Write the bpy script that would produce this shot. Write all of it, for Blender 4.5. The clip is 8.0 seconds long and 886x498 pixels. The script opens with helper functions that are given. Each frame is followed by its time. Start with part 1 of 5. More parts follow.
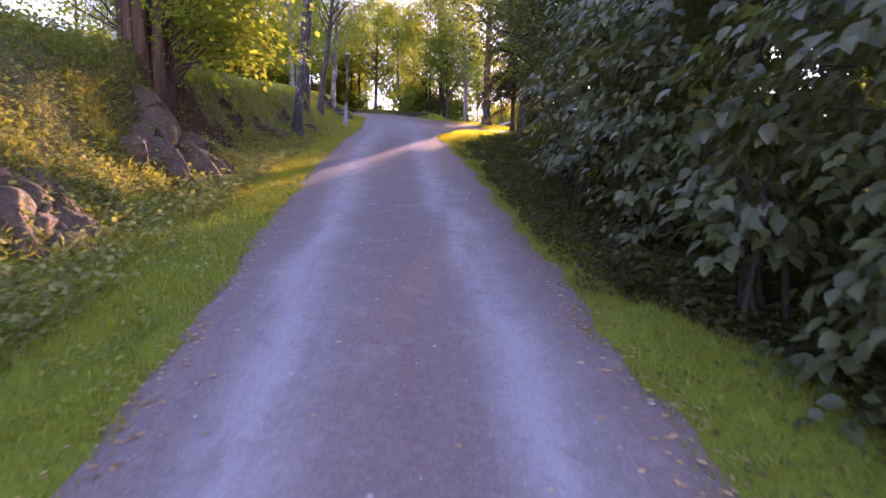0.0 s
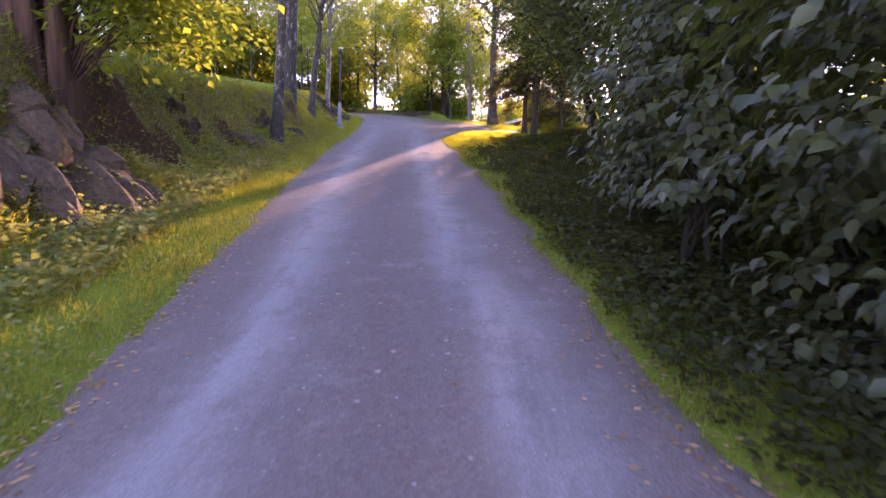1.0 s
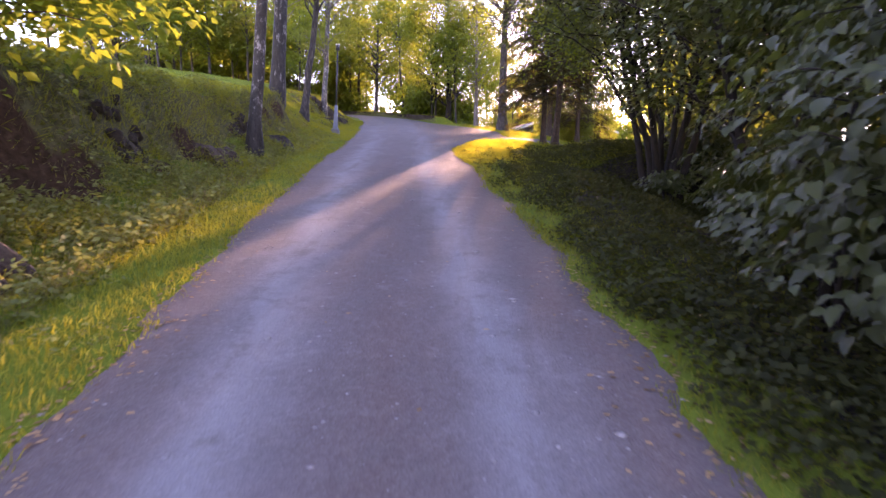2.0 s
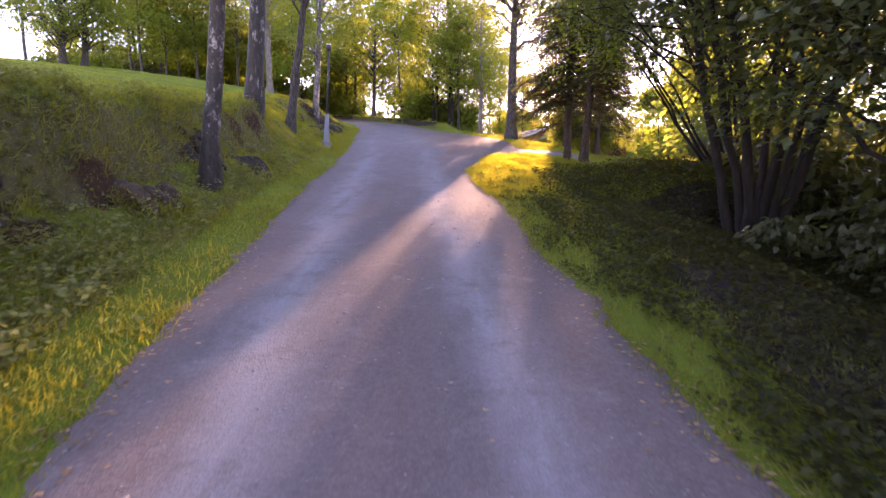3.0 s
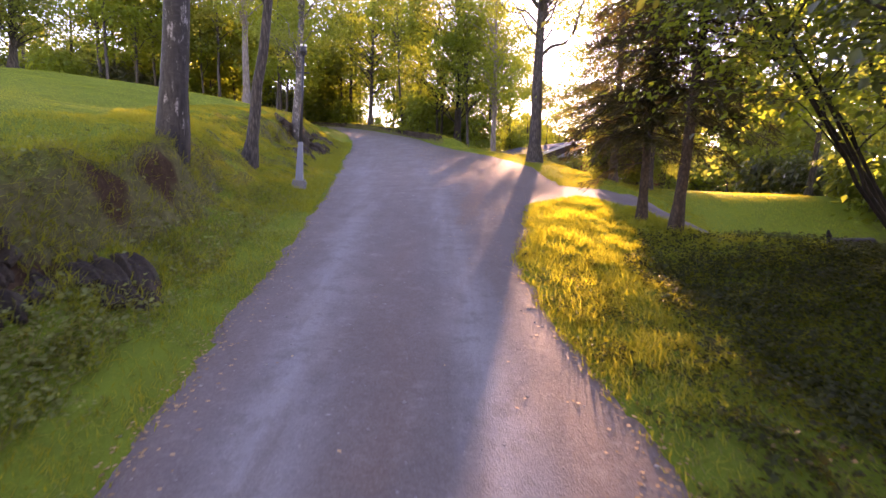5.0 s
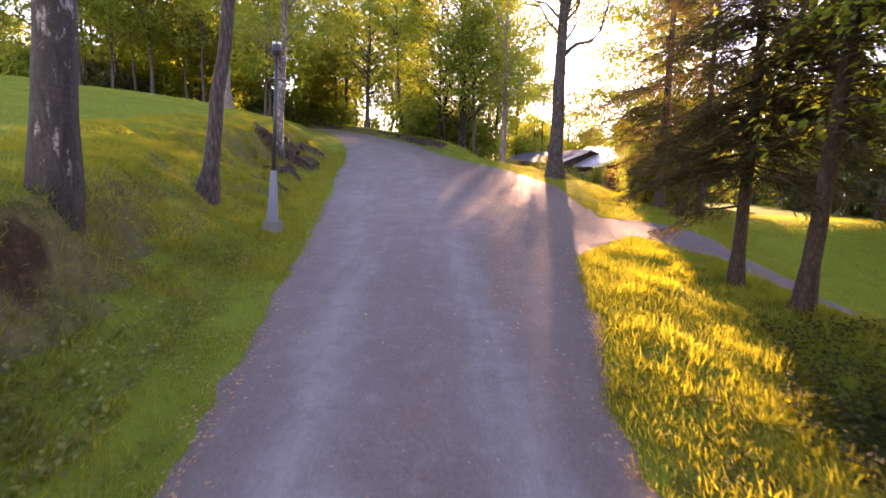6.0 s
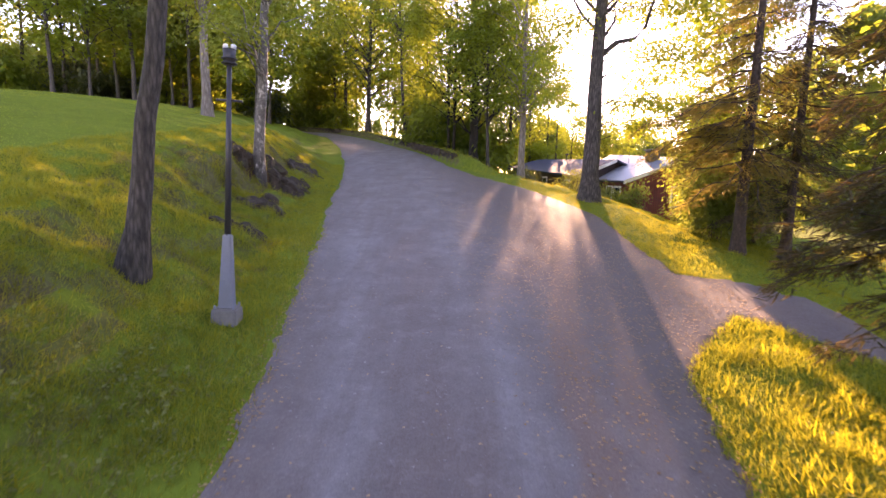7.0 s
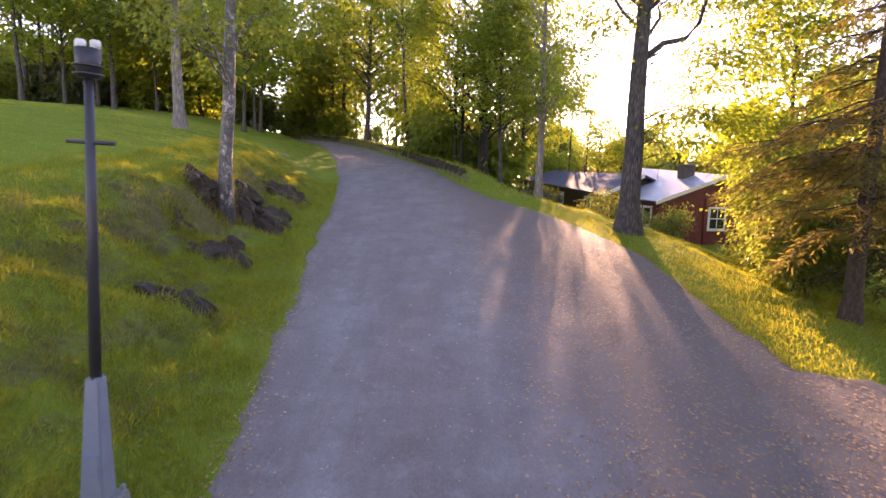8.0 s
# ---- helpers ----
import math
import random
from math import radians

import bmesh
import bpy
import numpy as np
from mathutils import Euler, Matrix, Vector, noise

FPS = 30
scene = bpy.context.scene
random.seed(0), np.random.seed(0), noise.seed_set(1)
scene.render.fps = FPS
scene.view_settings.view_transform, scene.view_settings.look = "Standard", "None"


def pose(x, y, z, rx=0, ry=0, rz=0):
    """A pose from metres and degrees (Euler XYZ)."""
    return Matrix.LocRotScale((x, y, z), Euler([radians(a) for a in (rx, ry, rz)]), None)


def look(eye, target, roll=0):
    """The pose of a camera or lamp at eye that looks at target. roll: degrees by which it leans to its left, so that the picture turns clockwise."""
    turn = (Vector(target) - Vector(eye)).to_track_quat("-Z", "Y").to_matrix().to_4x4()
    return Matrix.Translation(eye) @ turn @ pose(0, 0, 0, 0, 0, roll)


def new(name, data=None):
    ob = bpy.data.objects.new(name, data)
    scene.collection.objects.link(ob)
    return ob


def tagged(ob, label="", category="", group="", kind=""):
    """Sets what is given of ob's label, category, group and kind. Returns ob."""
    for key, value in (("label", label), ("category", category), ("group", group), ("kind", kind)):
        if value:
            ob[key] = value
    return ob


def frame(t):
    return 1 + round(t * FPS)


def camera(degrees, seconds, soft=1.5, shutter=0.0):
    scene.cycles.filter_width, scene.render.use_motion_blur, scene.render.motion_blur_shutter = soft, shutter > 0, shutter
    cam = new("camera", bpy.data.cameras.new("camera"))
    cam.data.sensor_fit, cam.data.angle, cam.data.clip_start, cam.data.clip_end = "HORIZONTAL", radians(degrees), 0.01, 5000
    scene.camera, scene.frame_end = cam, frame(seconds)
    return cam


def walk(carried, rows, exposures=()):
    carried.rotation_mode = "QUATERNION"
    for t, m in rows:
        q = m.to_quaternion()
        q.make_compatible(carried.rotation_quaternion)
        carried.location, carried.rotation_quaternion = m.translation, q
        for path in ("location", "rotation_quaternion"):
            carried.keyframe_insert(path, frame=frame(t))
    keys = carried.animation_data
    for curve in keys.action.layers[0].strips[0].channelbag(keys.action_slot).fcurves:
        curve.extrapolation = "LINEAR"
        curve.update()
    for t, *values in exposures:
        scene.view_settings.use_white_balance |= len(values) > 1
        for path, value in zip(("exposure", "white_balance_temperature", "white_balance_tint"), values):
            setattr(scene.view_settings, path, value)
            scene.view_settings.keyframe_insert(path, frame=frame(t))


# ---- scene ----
# ---- camera and its path ----
cam = camera(81.0, 8.0, soft=1.5, shutter=0.2)
PATH = [
    (0, (0.000, 0.000, 2.000), (-0.113, 9.904, 0.621), 0.71),
    (0.5, (-0.160, 1.929, 2.252), (-0.298, 11.831, 0.861), 0.23),
    (1, (-0.216, 3.638, 2.455), (-0.392, 13.539, 1.060), -0.12),
    (1.5, (-0.391, 5.307, 2.722), (-0.599, 15.208, 1.335), 0.49),
    (3, (-1.219, 11.298, 3.928), (-1.350, 21.210, 2.608), 0.53),
    (3.5, (-1.388, 13.125, 4.427), (-1.510, 23.036, 3.101), 0.60),
    (4, (-1.575, 14.905, 4.912), (-1.675, 24.817, 3.590), 0.77),
    (4.5, (-1.804, 16.771, 5.396), (-1.910, 26.685, 4.087), 1.17),
    (6, (-2.729, 23.519, 7.067), (-2.747, 33.426, 5.705), 1.33),
    (6.5, (-3.082, 25.915, 7.777), (-3.085, 35.814, 6.358), 1.43),
    (7, (-3.393, 28.343, 8.356), (-3.442, 38.240, 6.926), 1.27),
    (7.5, (-3.691, 30.639, 8.895), (-3.753, 40.538, 7.481), 1.24),
    (8, (-3.789, 32.734, 9.325), (-3.873, 42.637, 7.937), 1.35),
]
walk(cam, [(t, look(e, a, r)) for t, e, a, r in PATH], exposures=[(0.0, 2.74, 6400, 66), (1.5, 2.88, 6600, 64), (4.0, 2.8, 7000, 60), (6.0, 2.8, 7500, 56), (8.0, 2.65, 7200, 50)])

# ---- sky and sun ----
SUN_EL, SUN_AZ = 12.6, 10.6
world = bpy.data.worlds.new("evening_sky")
scene.world = world
world.use_nodes = True
wn = world.node_tree
sky = wn.nodes.new("ShaderNodeTexSky")
sky.sky_type = 'NISHITA'
sky.sun_disc = False
sky.sun_elevation = radians(SUN_EL)
sky.sun_rotation = radians(SUN_AZ)
sky.dust_density = 0.12
wn.links.new(sky.outputs[0], wn.nodes["Background"].inputs[0])
wn.nodes["Background"].inputs[1].default_value = 0.15
sun_data = bpy.data.lights.new("sun", 'SUN')
sun_data.energy = 5.0
sun_data.angle = radians(0.6)
sun_data.color = (1.0, 0.73, 0.41)
sun_ob = new("sun", sun_data)
sun_ob.matrix_world = look((60 * math.sin(radians(SUN_AZ)), 60 * math.cos(radians(SUN_AZ)), 60 * math.tan(radians(SUN_EL))), (0, 0, 0))


# ---- materials ----
def material(name):
    m = bpy.data.materials.new(name)
    m.use_nodes = True
    return m, m.node_tree, m.node_tree.nodes["Principled BSDF"]


def node(nt, kind, **values):
    n = nt.nodes.new(kind)
    for key, value in values.items():
        if key in n.inputs:
            n.inputs[key].default_value = value
    return n


def coords(nt, scale=1.0, output="Object"):
    tc = nt.nodes.new("ShaderNodeTexCoord")
    mp = node(nt, "ShaderNodeMapping")
    mp.inputs["Scale"].default_value = (scale, scale, scale) if not isinstance(scale, tuple) else scale
    nt.links.new(tc.outputs[output], mp.inputs[0])
    return mp.outputs[0]


def ramp(nt, value, stops):
    r = nt.nodes.new("ShaderNodeValToRGB")
    el = r.color_ramp.elements
    while len(el) < len(stops):
        el.new(0.5)
    for e, (at, colour) in zip(el, stops):
        e.position, e.color = at, (*colour, 1.0)
    nt.links.new(value, r.inputs[0])
    return r.outputs[0]


def noise_tex(nt, vec, scale, detail=4.0, rough=0.6):
    n = node(nt, "ShaderNodeTexNoise", Scale=scale, Detail=detail, Roughness=rough)
    nt.links.new(vec, n.inputs["Vector"])
    return n.outputs["Fac"]


def mix(nt, fac, a, b, blend='MIX'):
    m = nt.nodes.new("ShaderNodeMix")
    m.data_type, m.blend_type = 'RGBA', blend
    for socket, value in ((m.inputs[0], fac), (m.inputs[6], a), (m.inputs[7], b)):
        if isinstance(value, (int, float)):
            socket.default_value = value
        elif isinstance(value, tuple):
            socket.default_value = (*value, 1.0)
        else:
            nt.links.new(value, socket)
    return m.outputs[2]


def bump(nt, bsdf, height, strength, distance):
    b = node(nt, "ShaderNodeBump", Strength=strength, Distance=distance)
    nt.links.new(height, b.inputs["Height"])
    nt.links.new(b.outputs[0], bsdf.inputs["Normal"])


def plain(name, colour, rough=0.6, metal=0.0, vary=0.25, scale=6.0, bumpy=0.15, depth=0.004):
    """A surface of one colour with grain and stains at two sizes."""
    m, nt, b = material(name)
    v = coords(nt)
    fine, wide = noise_tex(nt, v, scale * 8), noise_tex(nt, v, scale, 5.0)
    lo, hi = tuple(c * (1 - vary) for c in colour), tuple(min(1, c * (1 + vary)) for c in colour)
    c = mix(nt, 0.35, ramp(nt, wide, [(0.3, lo), (0.7, hi)]), ramp(nt, fine, [(0.3, lo), (0.7, hi)]))
    nt.links.new(c, b.inputs["Base Color"])
    b.inputs["Roughness"].default_value, b.inputs["Metallic"].default_value = rough, metal
    bump(nt, b, fine, bumpy, depth)
    return m


def leaf_material(name, dark, light, glow, through_share=0.45, rough=0.45, gloss=0.2):
    """Thin leaves: a glossy upper skin, and light that comes through the blade."""
    m, nt, b = material(name)
    geo = nt.nodes.new("ShaderNodeNewGeometry")
    c = ramp(nt, geo.outputs["Random Per Island"], [(0.0, dark), (0.6, light), (1.0, tuple(min(1, v * 1.35) for v in light))])
    c = mix(nt, 0.35, c, ramp(nt, noise_tex(nt, coords(nt, 0.35), 1.0), [(0.35, dark), (0.65, light)]))
    nt.links.new(c, b.inputs["Base Color"])
    b.inputs["Roughness"].default_value = rough
    b.inputs["Specular IOR Level"].default_value = gloss
    tr = node(nt, "ShaderNodeBsdfTranslucent")
    nt.links.new(mix(nt, 0.55, c, glow), tr.inputs["Color"])
    ms = node(nt, "ShaderNodeMixShader", Fac=through_share)
    nt.links.new(b.outputs[0], ms.inputs[1])
    nt.links.new(tr.outputs[0], ms.inputs[2])
    nt.links.new(ms.outputs[0], nt.nodes["Material Output"].inputs[0])
    return m


def make_gravel():
    m, nt, b = material("packed_gravel")
    v = coords(nt)
    lane = nt.nodes.new("ShaderNodeUVMap")
    lane.uv_map = "lane"
    sep = nt.nodes.new("ShaderNodeSeparateXYZ")
    nt.links.new(lane.outputs[0], sep.inputs[0])
    # across the road: dusty wheel tracks, browner crown and shoulders
    wob = node(nt, "ShaderNodeMath")
    wob.operation = 'MULTIPLY_ADD'
    nt.links.new(noise_tex(nt, v, 0.5, 3.0), wob.inputs[0])
    wob.inputs[1].default_value = 0.16
    nt.links.new(sep.outputs[0], wob.inputs[2])
    brown, mid, dust = (0.155, 0.095, 0.078), (0.172, 0.132, 0.126), (0.355, 0.35, 0.38)
    across = ramp(nt, wob.outputs[0], [(0.08, brown), (0.22, mid), (0.33, dust), (0.47, mid), (0.6, brown), (0.72, mid), (0.82, dust), (0.95, mid), (1.0, brown)])
    fade = ramp(nt, sep.outputs[1], [(0.0, (0.12, 0.12, 0.12)), (0.35, (0.12, 0.12, 0.12)), (0.62, (0.7, 0.7, 0.7)), (0.8, (0.9, 0.9, 0.9))])
    patch = ramp(nt, noise_tex(nt, v, 0.9, 5.0), [(0.3, (0.14, 0.115, 0.105)), (0.7, (0.24, 0.225, 0.225))])
    c = mix(nt, fade, across, patch)
    # worn streaks along the road and darker damp blotches
    drag = noise_tex(nt, coords(nt, (2.4, 0.22, 1.0)), 1.0, 6.0, 0.65)
    c = mix(nt, ramp(nt, drag, [(0.46, (0, 0, 0)), (0.66, (0.5, 0.5, 0.5))]), c, (0.145, 0.10, 0.082))
    blot = noise_tex(nt, v, 2.3, 6.0, 0.7)
    c = mix(nt, ramp(nt, blot, [(0.36, (0.5, 0.5, 0.5)), (0.5, (0, 0, 0))]), c, (0.13, 0.108, 0.10))
    c = mix(nt, ramp(nt, blot, [(0.56, (0, 0, 0)), (0.72, (0.5, 0.5, 0.5))]), c, (0.33, 0.315, 0.315))
    # bare brown earth where the drive turns off
    half = node(nt, "ShaderNodeMath")
    half.operation = 'MULTIPLY'
    half.inputs[1].default_value = 0.5
    nt.links.new(wob.outputs[0], half.inputs[0])
    c = mix(nt, ramp(nt, half.outputs[0], [(0.52, (0, 0, 0)), (0.68, (0.8, 0.8, 0.8))]), c, (0.105, 0.072, 0.054))
    band = nt.nodes.new("ShaderNodeUVMap")
    band.uv_map = "swept"
    cut = nt.nodes.new("ShaderNodeSeparateXYZ")
    nt.links.new(band.outputs[0], cut.inputs[0])
    loose = node(nt, "ShaderNodeMath")
    loose.operation = 'MULTIPLY_ADD'
    nt.links.new(noise_tex(nt, v, 3.0, 6.0, 0.75), loose.inputs[0])
    loose.inputs[1].default_value = 0.9
    nt.links.new(cut.outputs[0], loose.inputs[2])
    c = mix(nt, ramp(nt, loose.outputs[0], [(0.62, (0, 0, 0)), (1.0, (0.85, 0.85, 0.85))]), c, (0.20, 0.125, 0.092))
    vor = node(nt, "ShaderNodeTexVoronoi", Scale=55.0)
    nt.links.new(v, vor.inputs["Vector"])
    grit = ramp(nt, vor.outputs["Color"], [(0.2, (0.09, 0.08, 0.08)), (0.55, (0.2, 0.19, 0.19)), (0.95, (0.42, 0.40, 0.39))])
    c = mix(nt, 0.18, c, grit)
    c = mix(nt, 0.22, c, ramp(nt, noise_tex(nt, v, 14.0, 6.0, 0.75), [(0.3, (0.12, 0.10, 0.10)), (0.72, (0.30, 0.275, 0.275))]))
    nt.links.new(c, b.inputs["Base Color"])
    b.inputs["Roughness"].default_value = 0.85
    b.inputs["Specular IOR Level"].default_value = 0.3
    h = mix(nt, 0.5, vor.outputs["Distance"], noise_tex(nt, v, 9.0, 6.0, 0.7))
    bump(nt, b, h, 0.45, 0.02)
    return m


def make_soil():
    m, nt, b = material("turf_soil")
    v = coords(nt)
    wide, mid, fine = noise_tex(nt, v, 0.25, 4.0), noise_tex(nt, v, 2.5, 5.0), noise_tex(nt, v, 30.0, 4.0)
    a = ramp(nt, wide, [(0.35, (0.125, 0.19, 0.016)), (0.65, (0.185, 0.27, 0.024))])
    c = mix(nt, 0.45, a, ramp(nt, mid, [(0.3, (0.085, 0.105, 0.022)), (0.6, (0.15, 0.225, 0.024))]))
    c = mix(nt, 0.4, c, ramp(nt, fine, [(0.3, (0.08, 0.105, 0.014)), (0.7, (0.19, 0.245, 0.035))]))
    # bare earth shows where the bank is steep
    geo = nt.nodes.new("ShaderNodeNewGeometry")
    sep = nt.nodes.new("ShaderNodeSeparateXYZ")
    nt.links.new(geo.outputs["True Normal"], sep.inputs[0])
    wob = node(nt, "ShaderNodeMath")
    wob.operation = 'MULTIPLY_ADD'
    nt.links.new(mid, wob.inputs[0])
    wob.inputs[1].default_value = 0.35
    nt.links.new(sep.outputs[2], wob.inputs[2])
    earth = ramp(nt, noise_tex(nt, v, 5.0, 6.0, 0.7), [(0.3, (0.06, 0.05, 0.026)), (0.7, (0.185, 0.16, 0.085))])
    c = mix(nt, ramp(nt, wob.outputs[0], [(0.80, (0.85, 0.85, 0.85)), (1.13, (0, 0, 0))]), c, earth)
    # slips of bare brown earth
    cover = nt.nodes.new("ShaderNodeUVMap")
    cover.uv_map = "cover"
    slip = nt.nodes.new("ShaderNodeSeparateXYZ")
    nt.links.new(cover.outputs[0], slip.inputs[0])
    ragged = node(nt, "ShaderNodeMath")
    ragged.operation = 'MULTIPLY_ADD'
    nt.links.new(noise_tex(nt, v, 3.5, 6.0, 0.75), ragged.inputs[0])
    ragged.inputs[1].default_value = 0.9
    nt.links.new(slip.outputs[0], ragged.inputs[2])
    brown = ramp(nt, noise_tex(nt, v, 7.0, 7.0, 0.75), [(0.3, (0.028, 0.016, 0.009)), (0.55, (0.075, 0.045, 0.027)), (0.75, (0.15, 0.10, 0.062))])
    c = mix(nt, ramp(nt, ragged.outputs[0], [(0.74, (0, 0, 0)), (1.0, (1, 1, 1))]), c, brown)
    nt.links.new(c, b.inputs["Base Color"])
    b.inputs["Roughness"].default_value = 0.9
    b.inputs["Specular IOR Level"].default_value = 0.05
    bump(nt, b, mix(nt, 0.5, mid, fine), 0.8, 0.06)
    return m


def make_bark(name, dark, light, stretch=0.25, scale=9.0, depth=0.03):
    m, nt, b = material(name)
    v = coords(nt, (1.0, 1.0, stretch))
    vor = node(nt, "ShaderNodeTexVoronoi", Scale=scale)
    nt.links.new(v, vor.inputs["Vector"])
    n1 = noise_tex(nt, v, scale * 1.4, 6.0, 0.7)
    c = mix(nt, 0.5, ramp(nt, n1, [(0.3, dark), (0.7, light)]), ramp(nt, vor.outputs["Distance"], [(0.1, light), (0.6, dark)]))
    nt.links.new(c, b.inputs["Base Color"])
    b.inputs["Roughness"].default_value = 0.9
    bump(nt, b, mix(nt, 0.5, vor.outputs["Distance"], n1), 1.0, depth)
    return m


def make_birch_bark(name, lo, hi, rough_foot, stretch=0.55):
    m, nt, b = material(name)
    v = coords(nt, (1.0, 1.0, stretch))
    lent = coords(nt, (1.6, 1.6, 4.5))
    big = noise_tex(nt, v, 3.2, 5.0, 0.75)
    scars = noise_tex(nt, lent, 3.6, 6.0, 0.75)
    pale = ramp(nt, mix(nt, 0.45, noise_tex(nt, v, 11.0, 5.0, 0.75), big), [(0.40, lo), (0.53, tuple(c * 2.2 for c in lo)), (0.59, hi)])
    tc = nt.nodes.new("ShaderNodeTexCoord")
    sep = nt.nodes.new("ShaderNodeSeparateXYZ")
    nt.links.new(tc.outputs["Object"], sep.inputs[0])
    # old cracked bark at the foot
    foot = node(nt, "ShaderNodeMath")
    foot.operation = 'MULTIPLY_ADD'
    nt.links.new(sep.outputs[2], foot.inputs[0])
    foot.inputs[1].default_value = rough_foot
    nt.links.new(big, foot.inputs[2])
    cracks = ramp(nt, foot.outputs[0], [(0.62, (1, 1, 1)), (0.70, (0, 0, 0))])
    plates = ramp(nt, noise_tex(nt, coords(nt, (1.0, 1.0, 0.2)), 16.0, 5.0, 0.7), [(0.38, (0.012, 0.010, 0.009)), (0.62, (0.05, 0.044, 0.04))])
    c = mix(nt, cracks, pale, plates)
    c = mix(nt, ramp(nt, scars, [(0.52, (0, 0, 0)), (0.62, (0.9, 0.9, 0.9))]), c, (0.05, 0.042, 0.04))
    nt.links.new(c, b.inputs["Base Color"])
    b.inputs["Roughness"].default_value = 0.7
    bump(nt, b, mix(nt, 0.5, big, plates), 1.0, 0.04)
    return m


def make_rock(name, k):
    m, nt, b = material(name)
    v = coords(nt)
    n1, n2 = noise_tex(nt, v, 1.6, 7.0, 0.7), noise_tex(nt, v, 9.0, 6.0, 0.7)
    c = ramp(nt, n1, [(0.3, (0.03 * k, 0.019 * k, 0.012 * k)), (0.5, (0.10 * k, 0.062 * k, 0.036 * k)), (0.72, (0.24 * k, 0.18 * k, 0.12 * k))])
    c = mix(nt, 0.4, c, ramp(nt, n2, [(0.38, (0.02 * k, 0.016 * k, 0.014 * k)), (0.7, (0.22 * k, 0.165 * k, 0.115 * k))]))
    moss = ramp(nt, noise_tex(nt, v, 0.9, 4.0), [(0.55, (0, 0, 0)), (0.66, (0.8, 0.8, 0.8))])
    c = mix(nt, moss, c, (0.06, 0.075, 0.02))
    nt.links.new(c, b.inputs["Base Color"])
    b.inputs["Roughness"].default_value = 0.85
    bump(nt, b, mix(nt, 0.5, n1, n2), 1.0, 0.08)
    return m


def make_boards(name, colour, width=0.14):
    """Painted upright boards."""
    m, nt, b = material(name)
    v = coords(nt)
    n = noise_tex(nt, v, 3.0, 5.0)
    w = node(nt, "ShaderNodeTexWave", Scale=0.5 / width, Distortion=0.0)
    w.bands_direction = 'DIAGONAL'
    nt.links.new(coords(nt, (1.0, 1.0, 0.0)), w.inputs["Vector"])
    c = ramp(nt, n, [(0.3, tuple(k * 0.7 for k in colour)), (0.7, colour)])
    c = mix(nt, ramp(nt, w.outputs["Fac"], [(0.0, (1, 1, 1)), (0.12, (0, 0, 0))]), c, tuple(k * 0.45 for k in colour))
    nt.links.new(c, b.inputs["Base Color"])
    b.inputs["Roughness"].default_value = 0.6
    bump(nt, b, w.outputs["Fac"], 0.5, 0.01)
    return m


M_GRAVEL, M_SOIL = make_gravel(), make_soil()
# the second rock is the same recipe at half the tone
M_ROCK, M_ROCK_DARK = make_rock("weathered_rock", 1.0), make_rock("dark_rock", 0.5)
M_BIRCH = make_birch_bark("birch_bark", (0.028, 0.024, 0.021), (0.40, 0.37, 0.36), 0.11)
M_BIRCH_OLD = make_birch_bark("old_birch_bark", (0.016, 0.014, 0.012), (0.32, 0.30, 0.29), 0.12, 0.3)
M_BIRCH_PALE = make_birch_bark("pale_birch_bark", (0.06, 0.055, 0.05), (0.42, 0.39, 0.37), 0.3)
M_BARK_RED = make_bark("reddish_old_bark", (0.014, 0.008, 0.006), (0.13, 0.068, 0.046), 0.08, 8.0, 0.08)
M_BARK = make_bark("grey_brown_bark", (0.014, 0.012, 0.011), (0.15, 0.13, 0.118), 0.2, 15.0, 0.06)
M_BARK_PALE = make_bark("pale_ash_bark", (0.10, 0.085, 0.075), (0.33, 0.29, 0.26))
# near-black bark: shade of the hollow and thicket is in the colour
M_BARK_DARK = make_bark("shade_dark_bark", (0.008, 0.006, 0.005), (0.036, 0.027, 0.021))
# leaf humus toned far down so the hollow reads as deep shade
M_HUMUS = plain("shade_dark_humus", (0.016, 0.0115, 0.0075), 0.95, 0.0, 0.55, 3.0, 0.9, 0.05)
M_SPRUCE_BARK = make_bark("spruce_bark", (0.025, 0.018, 0.014), (0.12, 0.08, 0.06), 0.5, 14.0)
M_LEAF = leaf_material("broad_leaf", (0.06, 0.10, 0.016), (0.125, 0.19, 0.03), (0.50, 0.56, 0.03), 0.55)
# dark green leaves, lowered further so thicket shade sits in the colour
M_LEAF_DARK = leaf_material("shade_dark_leaf", (0.02, 0.032, 0.012), (0.07, 0.09, 0.034), (0.30, 0.36, 0.03), 0.28, 0.38, 0.5)
M_LEAF_BIRCH = leaf_material("birch_leaf", (0.07, 0.105, 0.024), (0.135, 0.185, 0.045), (0.50, 0.54, 0.05), 0.55)
M_NEEDLE = leaf_material("spruce_needle", (0.018, 0.03, 0.013), (0.042, 0.052, 0.022), (0.34, 0.22, 0.06), 0.3, 0.5)
M_NEEDLE_BROWN = leaf_material("dry_spruce_needle", (0.04, 0.042, 0.014), (0.10, 0.088, 0.03), (0.66, 0.50, 0.10), 0.5, 0.6)
M_GRASS = leaf_material("grass_blade", (0.06, 0.085, 0.022), (0.15, 0.198, 0.05), (0.95, 0.84, 0.01), 0.5, 0.55)
M_LAWN = leaf_material("lawn_blade", (0.10, 0.145, 0.03), (0.22, 0.30, 0.06), (0.85, 0.84, 0.02), 0.45, 0.6)
M_DRY = leaf_material("dry_leaf", (0.10, 0.055, 0.028), (0.58, 0.38, 0.21), (0.6, 0.36, 0.14), 0.25, 0.7)
